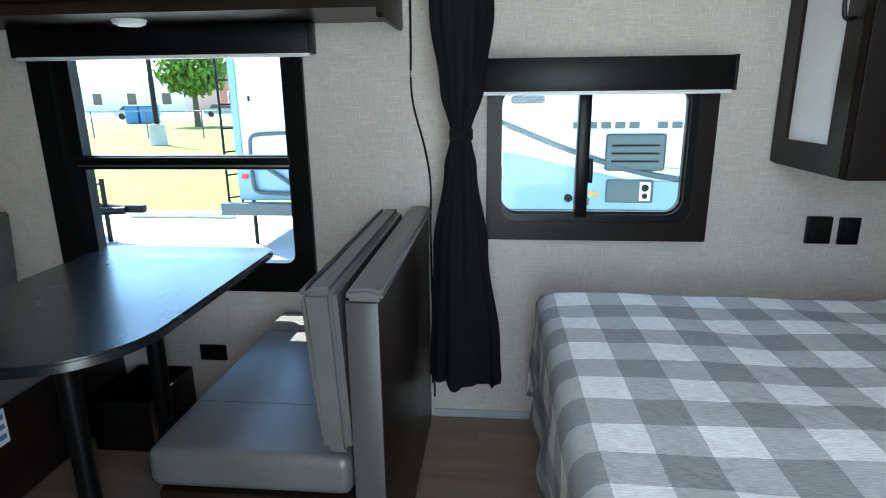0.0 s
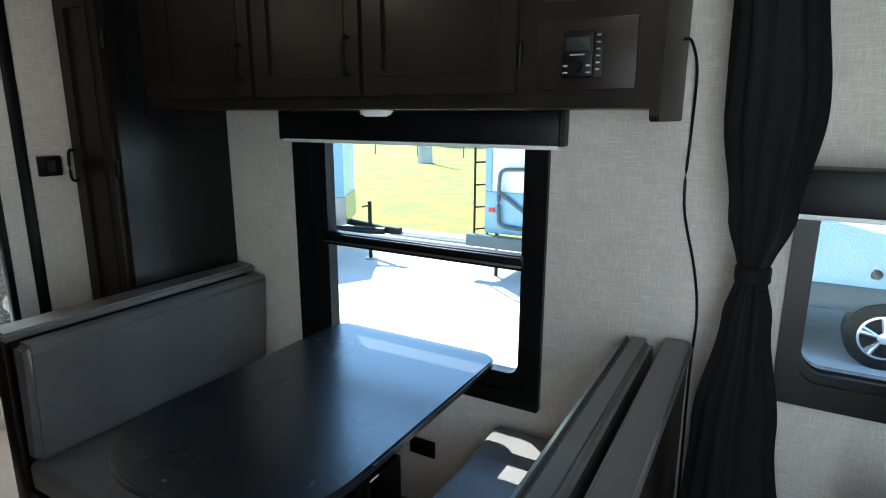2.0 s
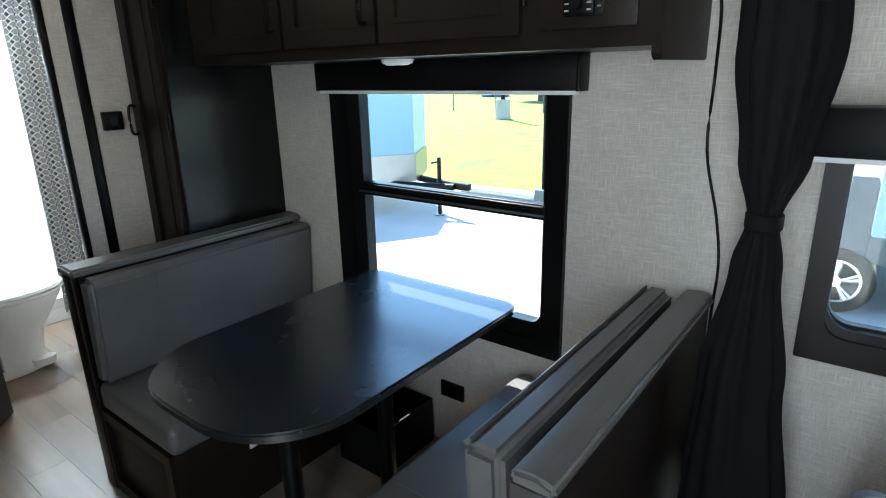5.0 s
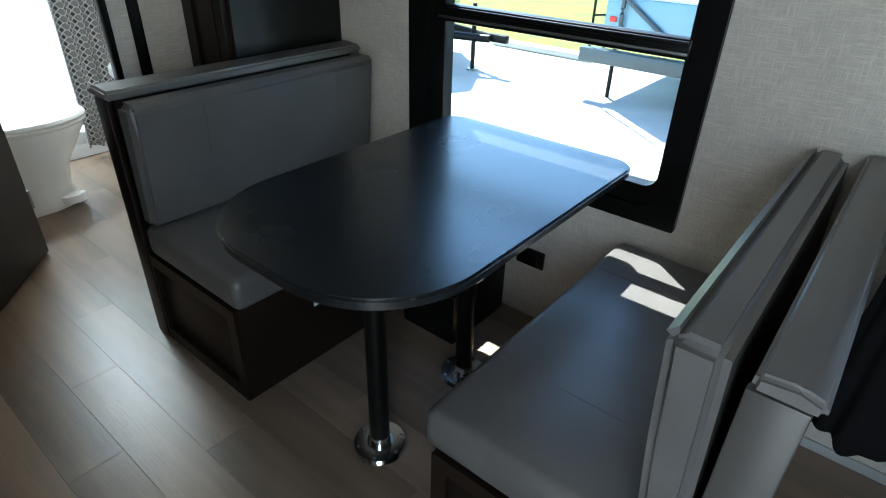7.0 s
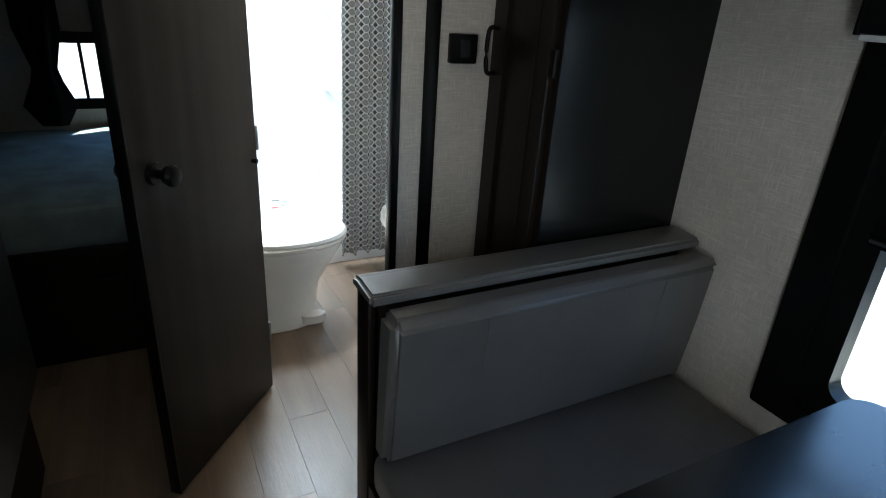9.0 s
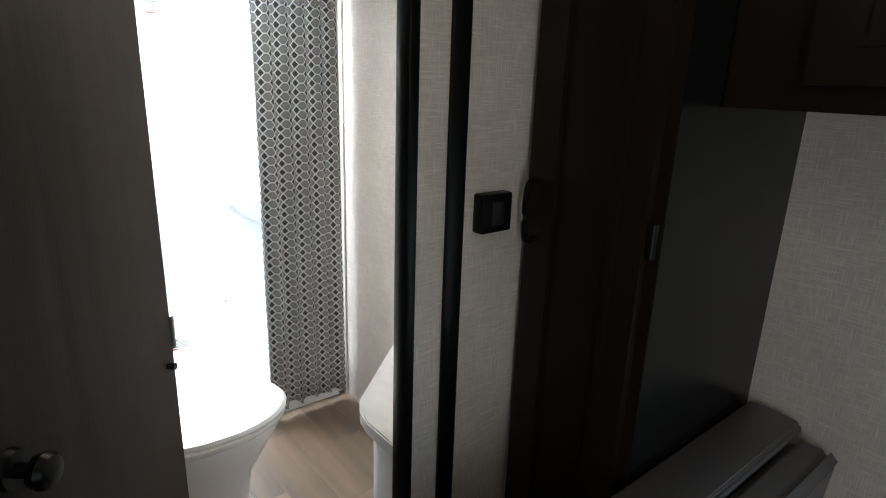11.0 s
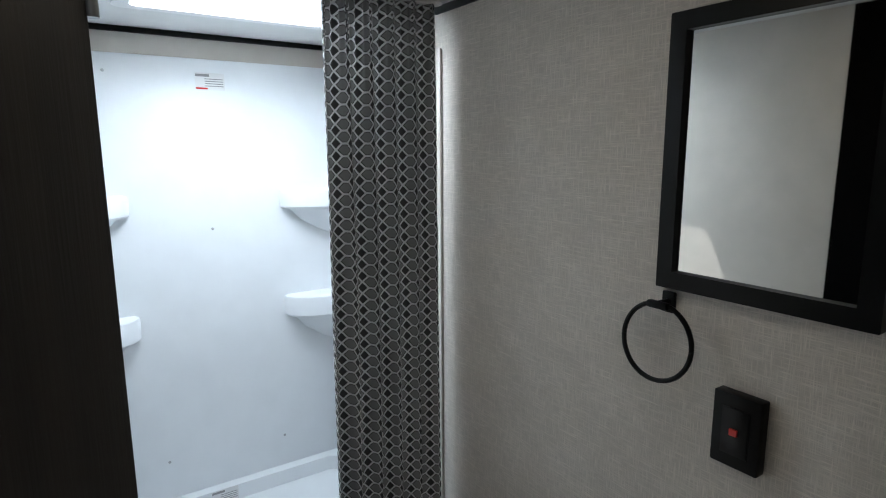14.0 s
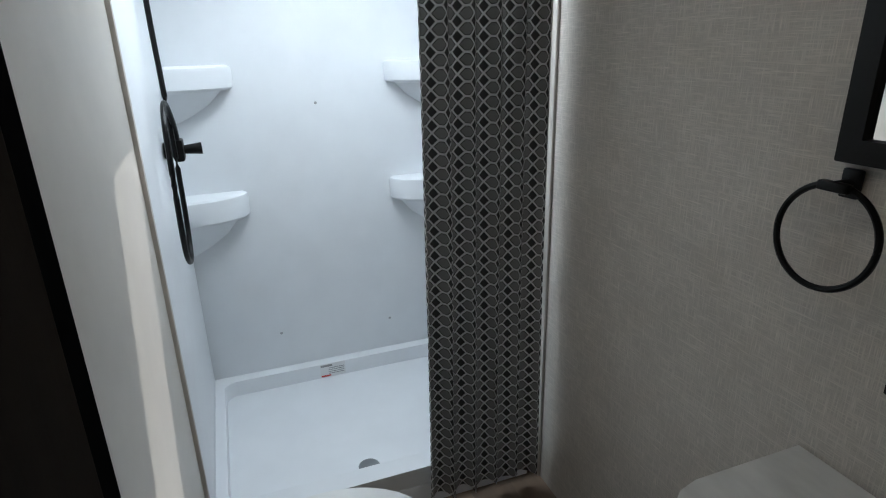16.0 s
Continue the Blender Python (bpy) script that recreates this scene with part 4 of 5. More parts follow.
def shower_curtain():
    t = thing("shower_curtain", (-2.44, 3.1, 0.06), "grey shower curtain printed with white-edged hexagons", "curtain")
    rows = []
    steps = 60
    z0, z1 = 0.075, TOP - 0.012
    cols = 150
    verts, faces, uv = [], [], []
    width = 0.52
    for r in range(steps + 1):
        f = r / steps
        z = z1 + (z0 - z1) * f
        g = min(1.0, f * 7)
        for c in range(cols + 1):
            u = c / cols
            amp = 0.014 + 0.010 * g
            w = math.sin(u * 5.2 * 2 * math.pi + 0.6 + 0.25 * math.sin(z * 2.1)) + 0.25 * math.sin(u * 29 + z * 1.7)
            pleat = (1 - g) * 0.010 * math.sin(u * 60 * math.pi)
            a, b = 2.925 - 0.012 * f, 3.295 + 0.018 * f
            verts.append((-2.435 + amp * w + pleat + 2.44, a + (b - a) * u + 0.012 * math.cos(u * 5.2 * 2 * math.pi + 0.6) - 3.1, z - 0.06 + (0.006 * math.sin(u * 25) if r == steps else 0)))
            uv.append((u * width, z))
    for r in range(steps):
        for c in range(cols):
            i = r * (cols + 1) + c
            faces.append((i, i + 1, i + cols + 2, i + cols + 1))
    me = bpy.data.meshes.new("cloth")
    me.from_pydata(verts, [], faces)
    lay = me.uv_layers.new(name="UVMap")
    for lp in me.loops:
        lay.data[lp.index].uv = uv[lp.vertex_index]
    me.materials.append(HEXCLOTH)
    me.polygons.foreach_set("use_smooth", [True] * len(me.polygons))
    ob = new("cloth", me)
    ob.parent = t
    sdm = ob.modifiers.new("thickness", "SOLIDIFY")
    sdm.thickness = 0.002
    part("track", B(-2.452, -2.425, 2.27, W - 0.03, TOP - 0.012, TOP - 0.001, 0.002), WHITE, t, "white ceiling track")


shower_curtain()
hh = thing("shower_hose", (-3.05, 2.265, 1.0), "black hand-shower hose on a wall bracket", "shower hose")
hx, hy = -3.0, 2.263
part("bracket", C((hx, hy + 0.001, 1.20), (hx, hy + 0.05, 1.20), 0.026, 0.020), BLACK, hh)
part("mixer", B(hx - 0.03, hx + 0.03, hy + 0.03, hy + 0.06, 1.165, 1.235, 0.008), BLACK, hh)
part("lever", C((hx, hy + 0.055, 1.20), (hx - 0.005, hy + 0.112, 1.20), 0.013, 0.019), BLACK, hh)
part("hose", tube([(hx + 0.02, hy + 0.03, 1.90), (hx + 0.04, hy + 0.03, 1.6), (hx + 0.06, hy + 0.035, 1.37), (hx + 0.05, hy + 0.035, 1.15), (hx + 0.08, hy + 0.035, 0.95), (hx + 0.16, hy + 0.035, 0.88), (hx + 0.27, hy + 0.035, 0.95), (hx + 0.31, hy + 0.04, 1.15), (hx + 0.27, hy + 0.04, 1.31), (hx + 0.17, hy + 0.04, 1.36), (hx + 0.06, hy + 0.045, 1.29), (hx + 0.015, hy + 0.045, 1.23)], 0.008), BLACK, hh)
part("hose_clip", B(hx - 0.015, hx + 0.05, hy + 0.001, hy + 0.045, 1.76, 1.80, 0.006), BLACK, hh)
part("hand_shower", C((hx + 0.02, hy + 0.03, 1.80), (hx - 0.01, hy + 0.06, 1.97), 0.014, 0.03), BLACK, hh)


def bath_mirror():
    m = thing("bathroom_mirror", (-1.40, W, 1.32), "wall mirror in a dark bronze frame", "mirror")
    x0, x1, z0, z1 = -1.612, -1.20, 1.318, 1.875
    part("frame", ring_frame(rounded(x0, x1, z0, z1, 0.003, 2), rounded(x0 + 0.036, x1 - 0.036, z0 + 0.036, z1 - 0.036, 0.002, 2), W - 0.001, W - 0.022), FRAME, m)
    part("glass", B(x0 + 0.03, x1 - 0.03, W - 0.010, W - 0.003, z0 + 0.03, z1 - 0.03), MIRROR, m)


bath_mirror()
tr = thing("towel_ring", (-1.587, W, 1.28), "dark bronze towel ring on the wall", "towel ring")
part("mount", B(-1.602, -1.572, W - 0.012, W - 0.001, 1.262, 1.308, 0.003), FRAME, tr)
part("arm", C((-1.587, W - 0.012, 1.285), (-1.587, W - 0.045, 1.285), 0.008), FRAME, tr)
part("clasp", B(-1.612, -1.562, W - 0.052, W - 0.036, 1.276, 1.292, 0.004), FRAME, tr)
part("ring", tube([(-1.587 + 0.083 * math.cos(a * math.pi / 8), W - 0.044 + 0.006 * math.sin(a * math.pi / 8), 1.203 + 0.083 * math.sin(a * math.pi / 8)) for a in range(16)], 0.0055, 8, True), FRAME, tr)
gf = wall_plate("bath_outlet", -1.41, W, 1.066, 0.095, 0.15, "y", "black bathroom outlet with a red test button", "outlet", depth=0.03)
part("button", B(-1.418, -1.402, W - 0.038, W - 0.0335, 1.060, 1.074, 0.001), RED, gf, "red test button")


def vanity():
    v = thing("vanity", (-1.2, 3.1, 0), "white angled bathroom vanity cabinet", "vanity")
    out = [(-1.555, W - 0.003), (-1.555, 3.11), (-1.50, 3.02), (-1.215, 2.72), (-1.15, 2.69), (-0.935, 2.69), (-0.935, W - 0.003)]
    part("body", prism(out, 0.0, 0.765), WHITE, v)
    mid = Vector((-1.36, 2.87, 0))
    part("handle", tube([(-1.345, 2.850, 0.60), (-1.37, 2.825, 0.605), (-1.37, 2.825, 0.695), (-1.345, 2.850, 0.70)], 0.006), BLACK, v, "black bar handle")
    c = thing("marble_worktop", (-1.2, 3.1, 0.766), "white marble-look vanity top with an inset basin", "countertop")
    out2 = [(-1.58, W - 0.003), (-1.58, 3.12), (-1.57, 3.08), (-1.54, 3.035), (-1.25, 2.70), (-1.20, 2.672), (-1.15, 2.66), (-0.935, 2.66), (-0.935, W - 0.003)]
    part("slab", prism(out2, 0.766, 0.802, 0.004), MARBLE, c)
    b = thing("basin", (-1.22, 3.05, 0.8030), "white oval basin set in the vanity top", "basin")
    oval = lambda a, q, z: [(-1.22 + a * math.cos(2 * math.pi * k / 36), 3.06 + q * math.sin(2 * math.pi * k / 36), z) for k in range(36)]
    part("bowl", loft([oval(0.225, 0.17, 0.8025), oval(0.23, 0.175, 0.8120), oval(0.215, 0.16, 0.8180), oval(0.195, 0.14, 0.8120), oval(0.17, 0.12, 0.8045), oval(0.02, 0.02, 0.8035)]), PORCELAIN, b)


vanity()


def toilet():
    t = thing("toilet", (-1.98, 2.27, 0), "off-white porcelain toilet with a closed lid", "toilet")
    cx = -1.98
    def oval(hw, y0, y1, z, n=36):
        cy, hl = (y0 + y1) / 2, (y1 - y0) / 2
        pts = []
        for k in range(n):
            a = 2 * math.pi * k / n
            s, c = math.sin(a), math.cos(a)
            e = 0.72 if s < 0 else 1.0
            pts.append((cx + hw * math.copysign(abs(c) ** e, c), cy + hl * math.copysign(abs(s) ** e, s), z))
        return pts
    part("bowl", loft([oval(0.135, 2.28, 2.66, 0.001), oval(0.138, 2.28, 2.67, 0.03), oval(0.122, 2.28, 2.64, 0.08), oval(0.128, 2.28, 2.66, 0.20), oval(0.16, 2.275, 2.73, 0.31), oval(0.185, 2.27, 2.775, 0.38), oval(0.188, 2.27, 2.785, 0.41)]), PORCELAIN, t)
    part("rim", loft([oval(0.19, 2.27, 2.79, 0.411), oval(0.196, 2.265, 2.80, 0.42), oval(0.196, 2.265, 2.80, 0.432), oval(0.188, 2.27, 2.79, 0.438)]), PORCELAIN, t)
    part("lid", loft([oval(0.19, 2.30, 2.795, 0.4385), oval(0.195, 2.30, 2.80, 0.446), oval(0.19, 2.30, 2.79, 0.458), oval(0.15, 2.34, 2.74, 0.463)]), WHITE, t)
    part("foot_pedal", loft([[(-1.865 + 0.035 * math.cos(a * math.pi / 8), 2.60 + 0.06 * math.sin(a * math.pi / 8), z) for a in range(16)] for z in (0.02, 0.045, 0.06)]), PORCELAIN, t)


toilet()


def bath_door():
    d = tagged(new("door_1"), "dark oak-look bathroom door, standing open", "door", kind="structure")
    a = math.atan2(1.918 - 2.288, -0.995 + 1.432)
    d.location = (-1.455, 2.312, 0.012)
    d.rotation_euler = (0, 0, a)
    w, h = 0.575, 1.99
    part("leaf", B(0, w, -0.018, 0.012, 0, h, 0.002), DOORWOOD, d, local=True)
    part("edge_strip", B(w - 0.001, w + 0.006, -0.021, 0.015, 0, h, 0.002), FRAME, d, local=True)
    for y, s in ((0.012, 1), (-0.018, -1)):
        rose = part("rose", C((w - 0.078, y, 1.01), (w - 0.078, y + s * 0.012, 1.01), 0.032, 0.028), FRAME, d, local=True)
        part("knob", loft([[(w - 0.078 + r * math.cos(2 * math.pi * k / 24), y + s * q, 1.01 + r * math.sin(2 * math.pi * k / 24)) for k in range(24)] for q, r in ((0.012, 0.012), (0.032, 0.012), (0.040, 0.024), (0.055, 0.029), (0.066, 0.024), (0.070, 0.010))]), FRAME, rose, "dark bronze knob", local=True)
    for z in (0.25, 1.0, 1.75):
        part("hinge", C((-0.004, 0.012, z - 0.04), (-0.004, 0.012, z + 0.04), 0.006), STEEL, d, local=True)
    part("stop_pin", C((0.03, 0.012, 0.93), (0.03, 0.03, 0.93), 0.008), BLACK, d, local=True)


bath_door()

# ---- bunk and kitchen side ----
bk = thing("bunk_bed", (-2.65, 1.55, 0), "dark wooden bunk with a crumpled grey mattress", "bunk bed")
part("base", B(XL + 0.002, -1.93, NEAR + 0.002, 2.163, 0, 0.47, 0.004), WOOD_H, bk)
part("rail", B(-1.945, -1.925, NEAR + 0.002, 2.163, 0.36, 0.50, 0.004), WOOD_H, bk)
bm = B(XL + 0.01, -1.95, NEAR + 0.02, 2.15, 0.471, 0.665, 0.04, 3)
bmesh.ops.subdivide_edges(bm, edges=bm.edges[:], cuts=6, use_grid_fill=True)
for v in bm.verts:
    if v.co.z > 0.64:
        v.co.z += 0.02 * noise.noise((v.co.x * 4, v.co.y * 4, 1)) + 0.008 * noise.noise((v.co.x * 14, v.co.y * 9, 5))
part("mattress", bm, FLEECE, bk, "crumpled grey fleece-like mattress")
ub = thing("upper_bunk", (-2.65, 1.55, 1.45), "dark upper bunk board above the lower bunk", "bunk bed")
part("board", B(XL + 0.002, -1.93, NEAR + 0.002, 2.163, 1.45, 1.54, 0.004), WOOD_H, ub)
bc = thing("bunk_curtain", (XL + 0.06, 1.56, 0.78), "dark cloth curtain bunched beside the bunk window", "curtain")
part("cloth", loft([[(XL + 0.06 + 0.03 * (1 + 0.2 * math.sin(5 * a)) * math.cos(a), 1.56 + q * (1 + 0.15 * math.sin(7 * a)) * math.sin(a), z) for a in [2 * math.pi * k / 40 for k in range(40)]] for z, q in ((0.69, 0.06), (0.80, 0.12), (0.93, 0.07), (1.0, 0.055), (1.2, 0.10), (1.44, 0.10))]), DRAPE, bc)


def fridge():
    f = thing("refrigerator", (-0.95, 1.3, 0), "dark refrigerator with a brushed steel door", "refrigerator")
    part("body", B(-1.30, -0.63, NEAR + 0.002, 1.565, 0.0, TOP - 0.004, 0.003), BLACK, f)
    part("door", B(-1.29, -0.655, 1.566, 1.615, 0.37, 1.60, 0.008), STEEL, f, "brushed steel door")
    part("door_trim", B(-0.654, -0.638, 1.566, 1.620, 0.365, 1.605, 0.004), CHROME, f)


fridge()
kc = thing("kitchen_cabinet", (-0.2, 1.2, 0), "grey-framed kitchen base cabinet with a black front", "cabinet")
part("body", B(-0.60, 0.70, NEAR + 0.002, 1.475, 0.0, 0.86, 0.003), BLACK, kc)
part("corner_post", B(-0.628, -0.560, 1.476, 1.535, 0.0, 0.86, 0.006), GREYTRIM, kc, "light grey corner post")
part("toe_strip", B(-0.559, 0.70, 1.476, 1.492, 0.0, 0.05, 0.002), CREAM, kc)
part("oven_front", B(-0.545, 0.05, 1.476, 1.515, 0.06, 0.62, 0.006), GLOSSY, kc)
part("knob", C((-0.46, 1.516, 0.16), (-0.46, 1.535, 0.16), 0.022, 0.018), CHROME, kc)
kt = thing("kitchen_counter", (0.05, 1.2, 0.861), "white marble-look kitchen worktop", "countertop")
part("slab", B(-0.625, 0.72, NEAR + 0.002, 1.53, 0.861, 0.895, 0.004), MARBLE, kt)

# ---- outdoors ----
G = -0.92
solid("ground", B(-400, 400, 3.0, 600, G - 0.5, G - 0.004), GRASS, "sunlit yellow-green lawn reaching the horizon", "ground")
solid("ground_rear", B(-400, 400, -400, 3.0, G - 0.5, G - 0.004), CONCRETE, "pale concrete yard", "ground")
solid("pavement", prism([(-60, 3.0), (60, 3.0), (60, 14.2), (-1, 12.3), (-12, 11.9), (-60, 11.7)], G - 0.003, G + 0.02), CONCRETE, "pale sunlit concrete parking pad", "pavement")
solid("road", B(-300, 300, 60, 100, G - 0.003, G + 0.01), CONCRETE, "pale far road and car park", "road")
kerb = thing("parking_stop", (-4.0, 10.9, G + 0.02), "weathered concrete parking stop on the pad", "kerb")
part("block", B(-5.4, -3.3, 11.4, 11.55, G + 0.021, G + 0.13, 0.03), CONCRETE, kerb)


def neighbour_rv():
    r = thing("travel_trailer", (4.4, 9.6, G), "white travel trailer with grey-blue swoosh and dark skirt", "trailer", "parked trailers")
    Y = 8.38
    part("body", B(0.75, 9.5, Y, Y + 2.4, 0.42, 2.6, 0.05), RVWHITE, r)
    # panel and window stand for a dark pickup truck, built onto the trailer
    part("truck_side_panel", B(0.85, 1.66, Y - 0.008, Y + 2.3, -0.50, 0.50, 0.03), RVGREY, r, "dark grey side of a pickup truck, built onto the trailer")
    part("truck_window", B(1.02, 1.30, Y - 0.012, Y - 0.001, 0.56, 0.98, 0.02), DARKGLASS, r)
    part("lower_body", prism([(1.67, 0.62), (1.8, 0.61), (3.2, 0.28), (9.5, 0.05), (9.5, -0.08), (1.67, -0.08)], Y - 0.012, Y + 2.38, 0, "y"), RVBLUE, r, "pale blue lower panel")
    part("mid_body", B(1.40, 9.48, Y + 0.02, Y + 2.36, -0.07, 0.42), RVWHITE, r)
    part("skirt", B(1.45, 9.4, Y + 0.004, Y + 2.3, -0.36, -0.081, 0.02), RVGREY, r, "dark grey skirt")
    part("swoosh", tube([(1.35, Y - 0.004, 1.10), (2.0, Y - 0.004, 0.83), (2.6, Y - 0.004, 0.60), (3.4, Y - 0.004, 0.36), (4.6, Y - 0.004, 0.20), (6.5, Y - 0.004, 0.10)], 0.035, 8), VENTGREY, r)
    vent = part("furnace_vent", B(2.90, 3.60, Y - 0.03, Y - 0.001, 0.40, 0.84, 0.03, 3), VENTGREY, r, "grey slotted vent cover")
    for k in range(3):
        part("slot", B(2.97, 3.53, Y - 0.034, Y - 0.0305, 0.50 + k * 0.095, 0.525 + k * 0.095), BLACK, vent)
    hatch = part("utility_hatch", B(2.93, 3.49, Y - 0.03, Y - 0.013, 0.01, 0.29, 0.02), VENTGREY, r)
    lab = part("hatch_label", B(3.33, 3.46, Y - 0.033, Y - 0.0305, 0.03, 0.26), PAPER, hatch)
    part("mark", C((3.395, Y - 0.0332, 0.19), (3.395, Y - 0.035, 0.19), 0.045), BLACK, lab)
    part("mark", C((3.395, Y - 0.0332, 0.09), (3.395, Y - 0.035, 0.09), 0.035), BLACK, lab)
    for k in range(8):
        if k != 5:
            part("name_bar", B(2.50 + k * 0.165, 2.62 + k * 0.165, Y - 0.004, Y - 0.0005, 0.90, 0.98), VENTGREY, r)
    part("marker_light", B(2.72, 2.84, Y - 0.03, Y - 0.013, 0.09, 0.14, 0.01), AMBER, r, "amber marker light")
    part("cap", C((2.48, Y - 0.03, 0.06), (2.48, Y - 0.012, 0.06), 0.05), BLACK, r)
    part("socket", B(2.60, 2.74, Y - 0.03, Y - 0.013, -0.03, 0.06, 0.01), VENTGREY, r)
    part("lamp", B(1.75, 2.15, Y - 0.08, Y - 0.001, 1.20, 1.29, 0.03), VENTGREY, r)
    # the wheel at 1.45 goes with the truck panel
    for wx in (1.45, 2.62):
        wh = part("wheel", C((wx, Y - 0.02, G + 0.355), (wx, Y + 0.20, G + 0.355), 0.335, None, 40), RUBBER, r)
        part("rim", C((wx, Y - 0.03, G + 0.355), (wx, Y - 0.0205, G + 0.355), 0.215, None, 32), BLACK, wh)
        for k in range(5):
            a = 2 * math.pi * k / 5 + 0.3
            dx, dz = math.cos(a), math.sin(a)
            for o in (-0.10, 0.10):
                ex, ez = math.cos(a + o * 1.3), math.sin(a + o * 1.3)
                part("spoke", C((wx + 0.045 * dx, Y - 0.04, G + 0.355 + 0.045 * dz), (wx + 0.20 * ex, Y - 0.034, G + 0.355 + 0.20 * ez), 0.020, 0.026, 8), CHROME, wh)
        part("hub", C((wx, Y - 0.055, G + 0.355), (wx, Y - 0.031, G + 0.355), 0.055, 0.062), CHROME, wh)
        part("rim_lip", ring_frame([(wx + 0.222 * math.cos(t), G + 0.355 + 0.222 * math.sin(t)) for t in [k * math.pi / 18 for k in range(36)]], [(wx + 0.200 * math.cos(t), G + 0.355 + 0.200 * math.sin(t)) for t in [k * math.pi / 18 for k in range(36)]], Y - 0.04, Y - 0.02), CHROME, wh)


neighbour_rv()


def ladder_rv():
    r = thing("motorhome", (-0.8, 11.0, G), "white trailer with a black rear ladder and grey bumper", "trailer", "parked trailers")
    x0 = -2.24
    part("body", B(x0, 1.2, 9.5, 14.5, 0.10, 2.75, 0.05), RVWHITE, r)
    part("corner_trim", B(x0 - 0.015, x0 + 0.09, 9.47, 9.5, 0.45, 2.72, 0.01), RVBLUE, r)
    part("lower_body", B(x0 - 0.02, 1.2, 9.46, 14.5, -0.20, 0.44, 0.03), RVBLUE, r, "pale blue lower panel")
    part("bumper", B(x0 - 0.25, 1.0, 9.30, 9.455, -0.40, -0.21, 0.02), RVGREY, r)
    part("tail_light", B(x0 + 0.06, x0 + 0.16, 9.44, 9.458, 0.13, 0.20, 0.008), RED, r, "red tail light")
    part("grab_rail", tube([(-1.3, 9.42, 0.80), (-1.75, 9.42, 0.79), (-1.96, 9.42, 0.75), (-2.0, 9.42, 0.55), (-2.0, 9.42, 0.1), (-1.95, 9.42, -0.05), (-1.7, 9.42, -0.08), (-1.3, 9.42, -0.08)], 0.03), RVGREY, r)
    lad = part("ladder", C((-2.40, 9.42, -0.25), (-2.40, 9.42, 2.8), 0.018), BLACK, r, "black rear ladder")
    part("ladder_rail", C((-2.27, 9.6, -0.25), (-2.27, 9.6, 2.8), 0.018), BLACK, lad)
    for k in range(9):
        part("rung", C((-2.40, 9.42, -0.15 + k * 0.34), (-2.27, 9.6, -0.15 + k * 0.34), 0.014, None, 10), BLACK, lad)
    part("diagonal_strut", C((-2.0, 9.43, 0.45), (-1.2, 9.43, -0.1), 0.03), RVGREY, r)
    part("jack", C((-2.1, 9.6, G + 0.021), (-2.1, 9.6, -0.2), 0.03), BLACK, r)
    part("door_latch", B(-2.0, -1.97, 9.485, 9.499, 1.25, 1.33), BLACK, r)


ladder_rv()


def cargo_trailer():
    r = thing("cargo_trailer", (-6.5, 9.8, G), "pale enclosed cargo trailer with a diamond-plate nose and hitch", "trailer", "parked trailers")
    part("body", B(-11.3, -5.6, 8.4, 10.6, -0.35, 2.2, 0.04), RVWHITE, r)
    nose = prism([(-5.599, 8.45), (-5.0, 9.5), (-5.599, 10.55)], -0.35, 2.15)
    part("nose", nose, RVBLUE, r, "pale blue nose")
    part("stone_guard", prism([(-5.597, 8.42), (-4.97, 9.5), (-5.597, 10.58)], -0.34, 0.15), STEEL, r, "diamond-plate stone guard")
    part("frame_rail", C((-6.0, 8.9, -0.36), (-4.1, 9.45, -0.36), 0.06), BLACK, r)
    part("frame_rail", C((-6.0, 10.1, -0.36), (-4.1, 9.55, -0.36), 0.06), BLACK, r)
    j = part("tongue_jack", C((-4.45, 9.5, G + 0.05), (-4.45, 9.5, 0.12), 0.035), BLACK, r)
    part("jack_foot", C((-4.45, 9.5, G + 0.021), (-4.45, 9.5, G + 0.05), 0.09), STEEL, j)
    part("crank", C((-4.45, 9.5, 0.05), (-4.45, 9.3, 0.05), 0.015), BLACK, j)
    part("coupler", B(-4.1, -3.8, 9.45, 9.55, -0.40, -0.28, 0.02), BLACK, r)
    for wx in (-9.5, -8.6):
        part("wheel", C((wx, 8.35, G + 0.33), (wx, 8.58, G + 0.33), 0.31), RUBBER, r)


cargo_trailer()
lp = thing("lamp_post", (-14.9, 28.5, G), "black lamp post on a grey concrete base", "lamp post")
part("base", C((-14.9, 28.5, G), (-14.9, 28.5, G + 1.0), 0.42, 0.36), CONCRETE, lp)
part("pole", C((-14.9, 28.5, G + 1.0), (-14.9, 28.5, G + 8), 0.13, 0.09), BLACK, lp)


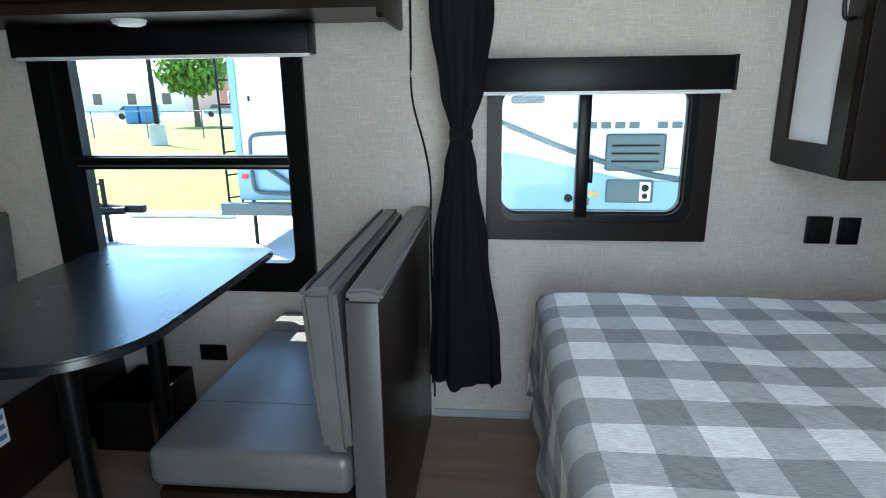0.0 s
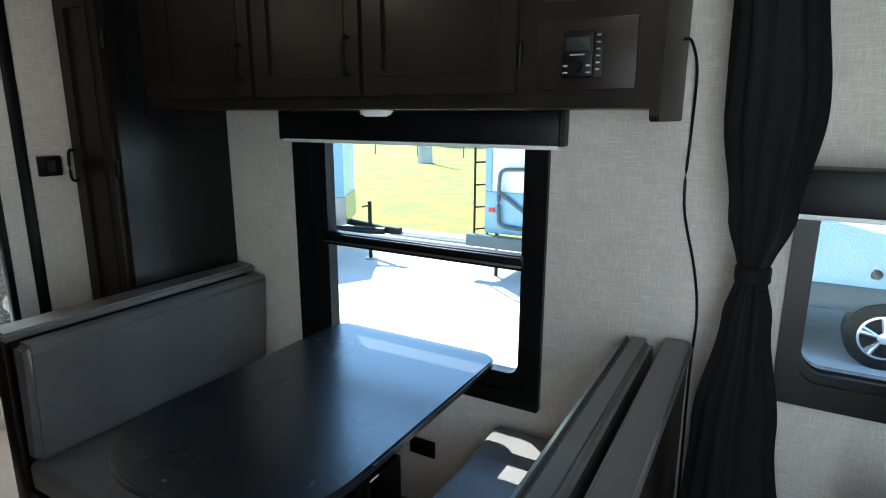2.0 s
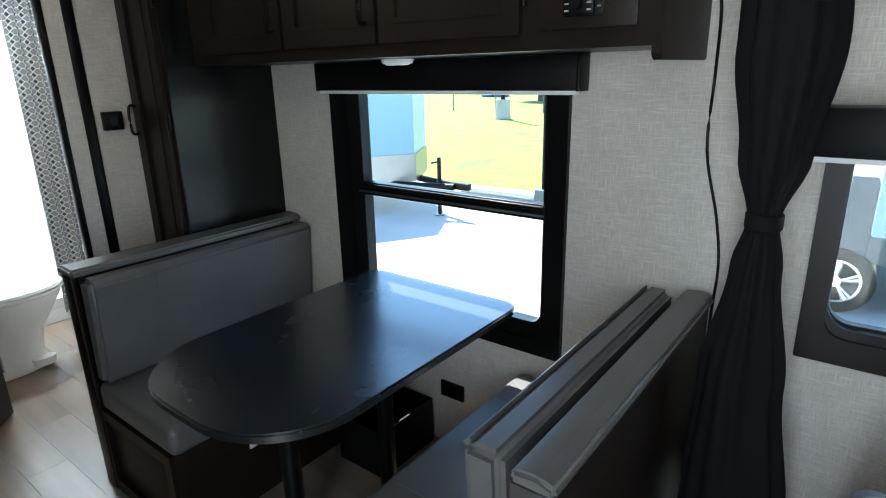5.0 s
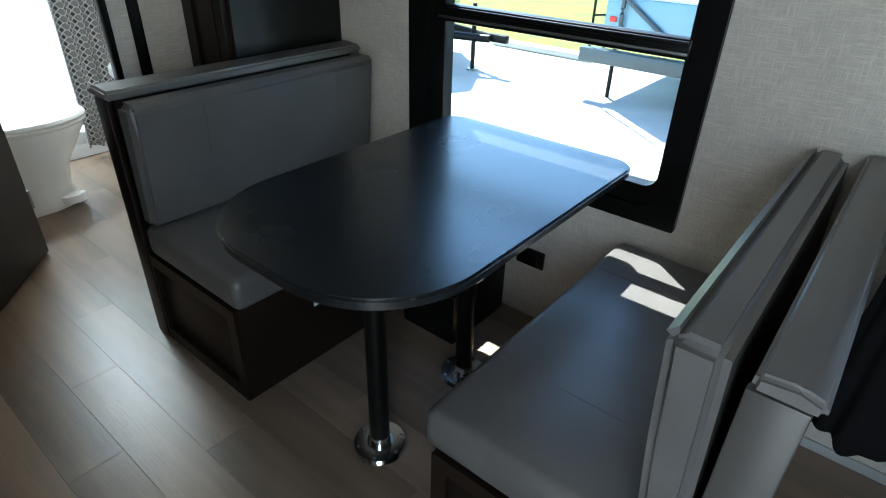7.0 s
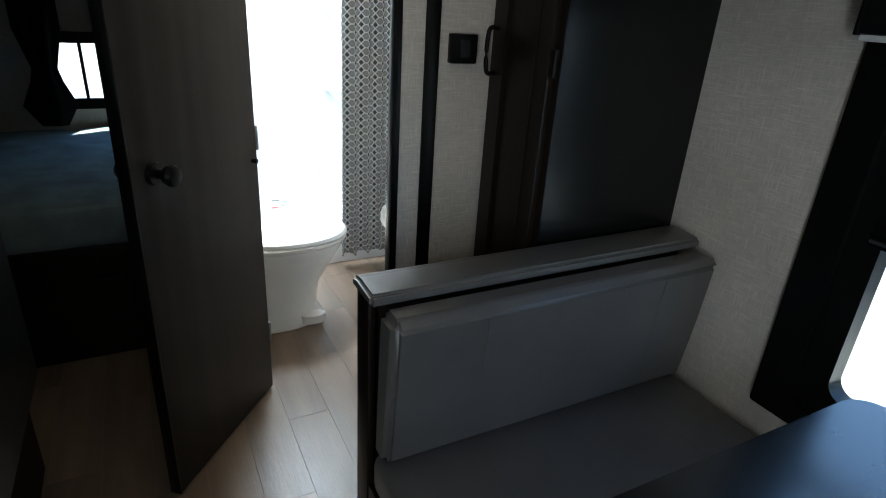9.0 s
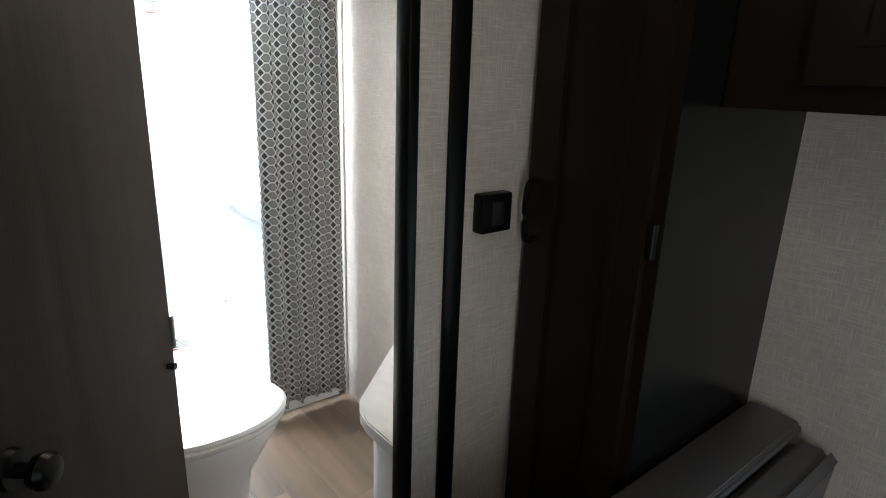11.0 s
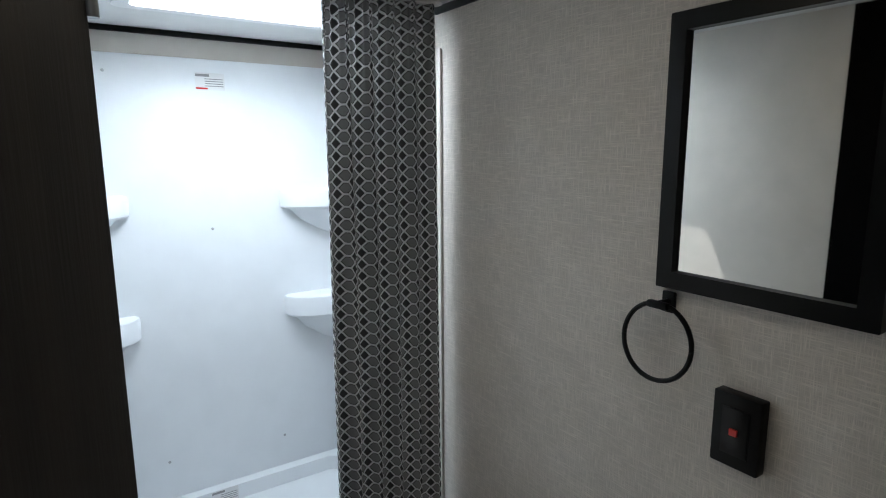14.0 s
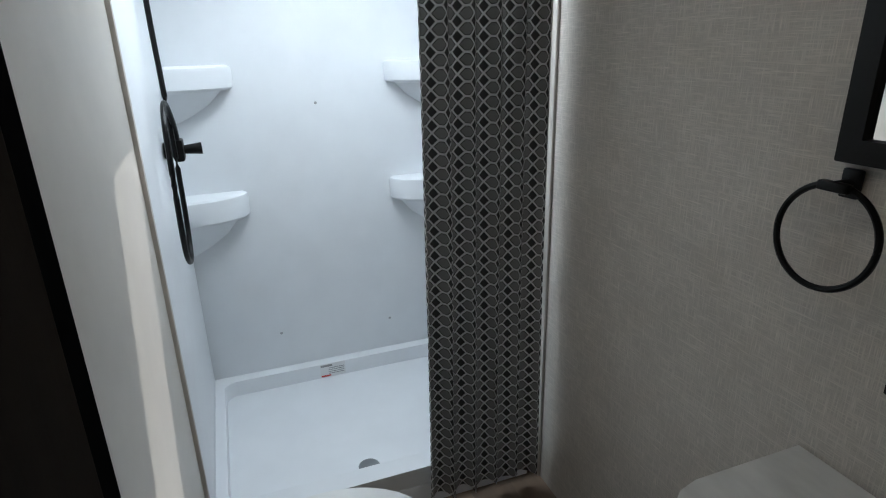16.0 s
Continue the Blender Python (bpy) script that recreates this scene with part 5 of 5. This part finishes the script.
def leafy_tree(x, y, h, r, seed):
    t = thing("tree", (x, y, G), "leafy green tree with an uneven round crown", "tree")
    rng = random.Random(seed)
    part("trunk", C((x, y, G), (x, y, G + h * 0.5), 0.28, 0.16, 10), BARK, t)
    for k in range(6):
        a = rng.uniform(0, 6.28)
        part("limb", C((x, y, G + h * 0.38), (x + r * 0.6 * math.cos(a), y + r * 0.6 * math.sin(a), G + h * rng.uniform(0.55, 0.8)), 0.10, 0.04, 8), BARK, t)
    vs, fs = [], []
    for _ in range(2600):
        d = Vector((rng.gauss(0, 1), rng.gauss(0, 1), rng.gauss(0, 1))).normalized() * r * rng.uniform(0.45, 1.05) * (1 + 0.25 * noise.noise((rng.random() * 4, seed, 0)))
        c = Vector((x, y, G + h * 0.66)) + Vector((d.x, d.y, d.z * 0.75))
        q = Euler((rng.uniform(0, 6), rng.uniform(0, 6), rng.uniform(0, 6))).to_matrix()
        s = rng.uniform(0.16, 0.34)
        i = len(vs)
        for p in ((-s, 0, 0), (0, -s * 0.5, 0.02), (s, 0, 0), (0, s * 0.5, 0.02)):
            vs.append(c + q @ Vector(p) - t.location)
        fs.append((i, i + 1, i + 2, i + 3))
    me = bpy.data.meshes.new("crown")
    me.from_pydata([tuple(v) for v in vs], [], fs)
    me.materials.append(LEAF)
    ob = new("crown", me)
    ob.parent = t
    tagged(ob, kind="stuff")


leafy_tree(-22, 46, 6.6, 2.6, 3)
fence = thing("wire_fence", (-20, 33, G), "thin dark post and rail fence", "fence")
part("rail", C((-40, 33, G + 1.5), (0, 33, G + 1.5), 0.03, None, 8), VENTGREY, fence)
for k in range(12):
    part("post", C((-38 + 3.3 * k, 33, G), (-38 + 3.3 * k, 33, G + 1.55), 0.04, None, 8), VENTGREY, fence)
for bx in (-31.0, -29.6):
    bn = thing("recycling_bin", (bx, 52, G), "blue plastic bin beside the car park", "bin", "blue bins")
    part("body", B(bx - 0.6, bx + 0.6, 51.4, 52.6, G + 0.01, G + 1.5, 0.06), BLUEBIN, bn)
    part("lid", B(bx - 0.65, bx + 0.65, 51.35, 52.65, G + 1.501, G + 1.6, 0.03), BLUEBIN, bn)


def car(x, y, paint, label):
    c = thing("car", (x, y, G), label, "car", "parked cars")
    prof = [(-2.3, 0.35), (2.3, 0.35), (2.35, 0.8), (1.5, 0.95), (0.8, 1.5), (-1.2, 1.52), (-1.9, 1.0), (-2.35, 0.9)]
    part("body", prism([(x + u, G + v) for u, v in prof], y - 0.85, y + 0.85, 0.05, "y"), paint, c)
    part("window", prism([(x + u, G + v) for u, v in ((-1.6, 1.0), (1.2, 1.0), (0.72, 1.42), (-1.1, 1.44))], y - 0.87, y - 0.855, 0, "y"), DARKGLASS, c)
    for wx in (-1.45, 1.45):
        part("wheel", C((x + wx, y - 0.88, G + 0.34), (x + wx, y - 0.66, G + 0.34), 0.34), RUBBER, c)


car(-37, 62, CAR_SILVER, "silver car parked beyond the lawn")
car(-30, 68, CAR_GREEN, "grey-green car parked beyond the lawn")
car(-24.5, 66, CAR_SILVER, "silver car parked beyond the lawn")


def far_building(x0, x1, y, h, mat, label, n):
    b = thing("building", ((x0 + x1) / 2, y, G), label, "building", "far buildings")
    part("wall", B(x0, x1, y, y + 14, G, G + h, 0.0), mat, b)
    part("roof", B(x0 - 0.3, x1 + 0.3, y - 0.3, y + 14.3, G + h + 0.001, G + h + 0.5), SIDING, b)
    for k in range(n):
        wx = x0 + (x1 - x0) * (k + 0.5) / n
        w = part("window", B(wx - 0.8, wx + 0.8, y - 0.06, y - 0.001, G + 1.2, G + 3.0), DARKGLASS, b)
        part("frame", ring_frame(rounded(wx - 0.95, wx + 0.95, G + 1.05, G + 3.15, 0.01, 2), rounded(wx - 0.8, wx + 0.8, G + 1.2, G + 3.0, 0.01, 2), y - 0.08, y - 0.002), WHITE, w)


far_building(-95, -48, 92, 5.0, SIDING, "low pale building beyond the car park", 8)
far_building(-42, -20, 92, 9.0, BRICK, "red brick building behind the trees", 5)

# ---- floor planks ----
rng = random.Random(11)
PW, PL = 0.152, 0.92
meshes = {}


def plank(x0, x1, y0, y1):
    key = (round(x1 - x0, 3), round(y1 - y0, 3))
    if key not in meshes:
        meshes[key] = mesh_of(B(0.0002, key[0] - 0.0002, 0.0002, key[1] - 0.0002, -0.0055, 0.0, 0.0003, 1), "plank", PLANK)
    ob = new("plank", meshes[key])
    ob.location = (x0, y0, 0)
    ob.parent = floor


row = 0
y = 0.965
while y < W - 0.01:
    y1 = min(y + PW, W)
    x = XL - (row * 0.37) % PL
    while x < XR:
        a, b = max(x, XL), min(x + PL, XR)
        if b - a > 0.02:
            plank(a, b, y, y1)
        x += PL
    y += PW
    row += 1
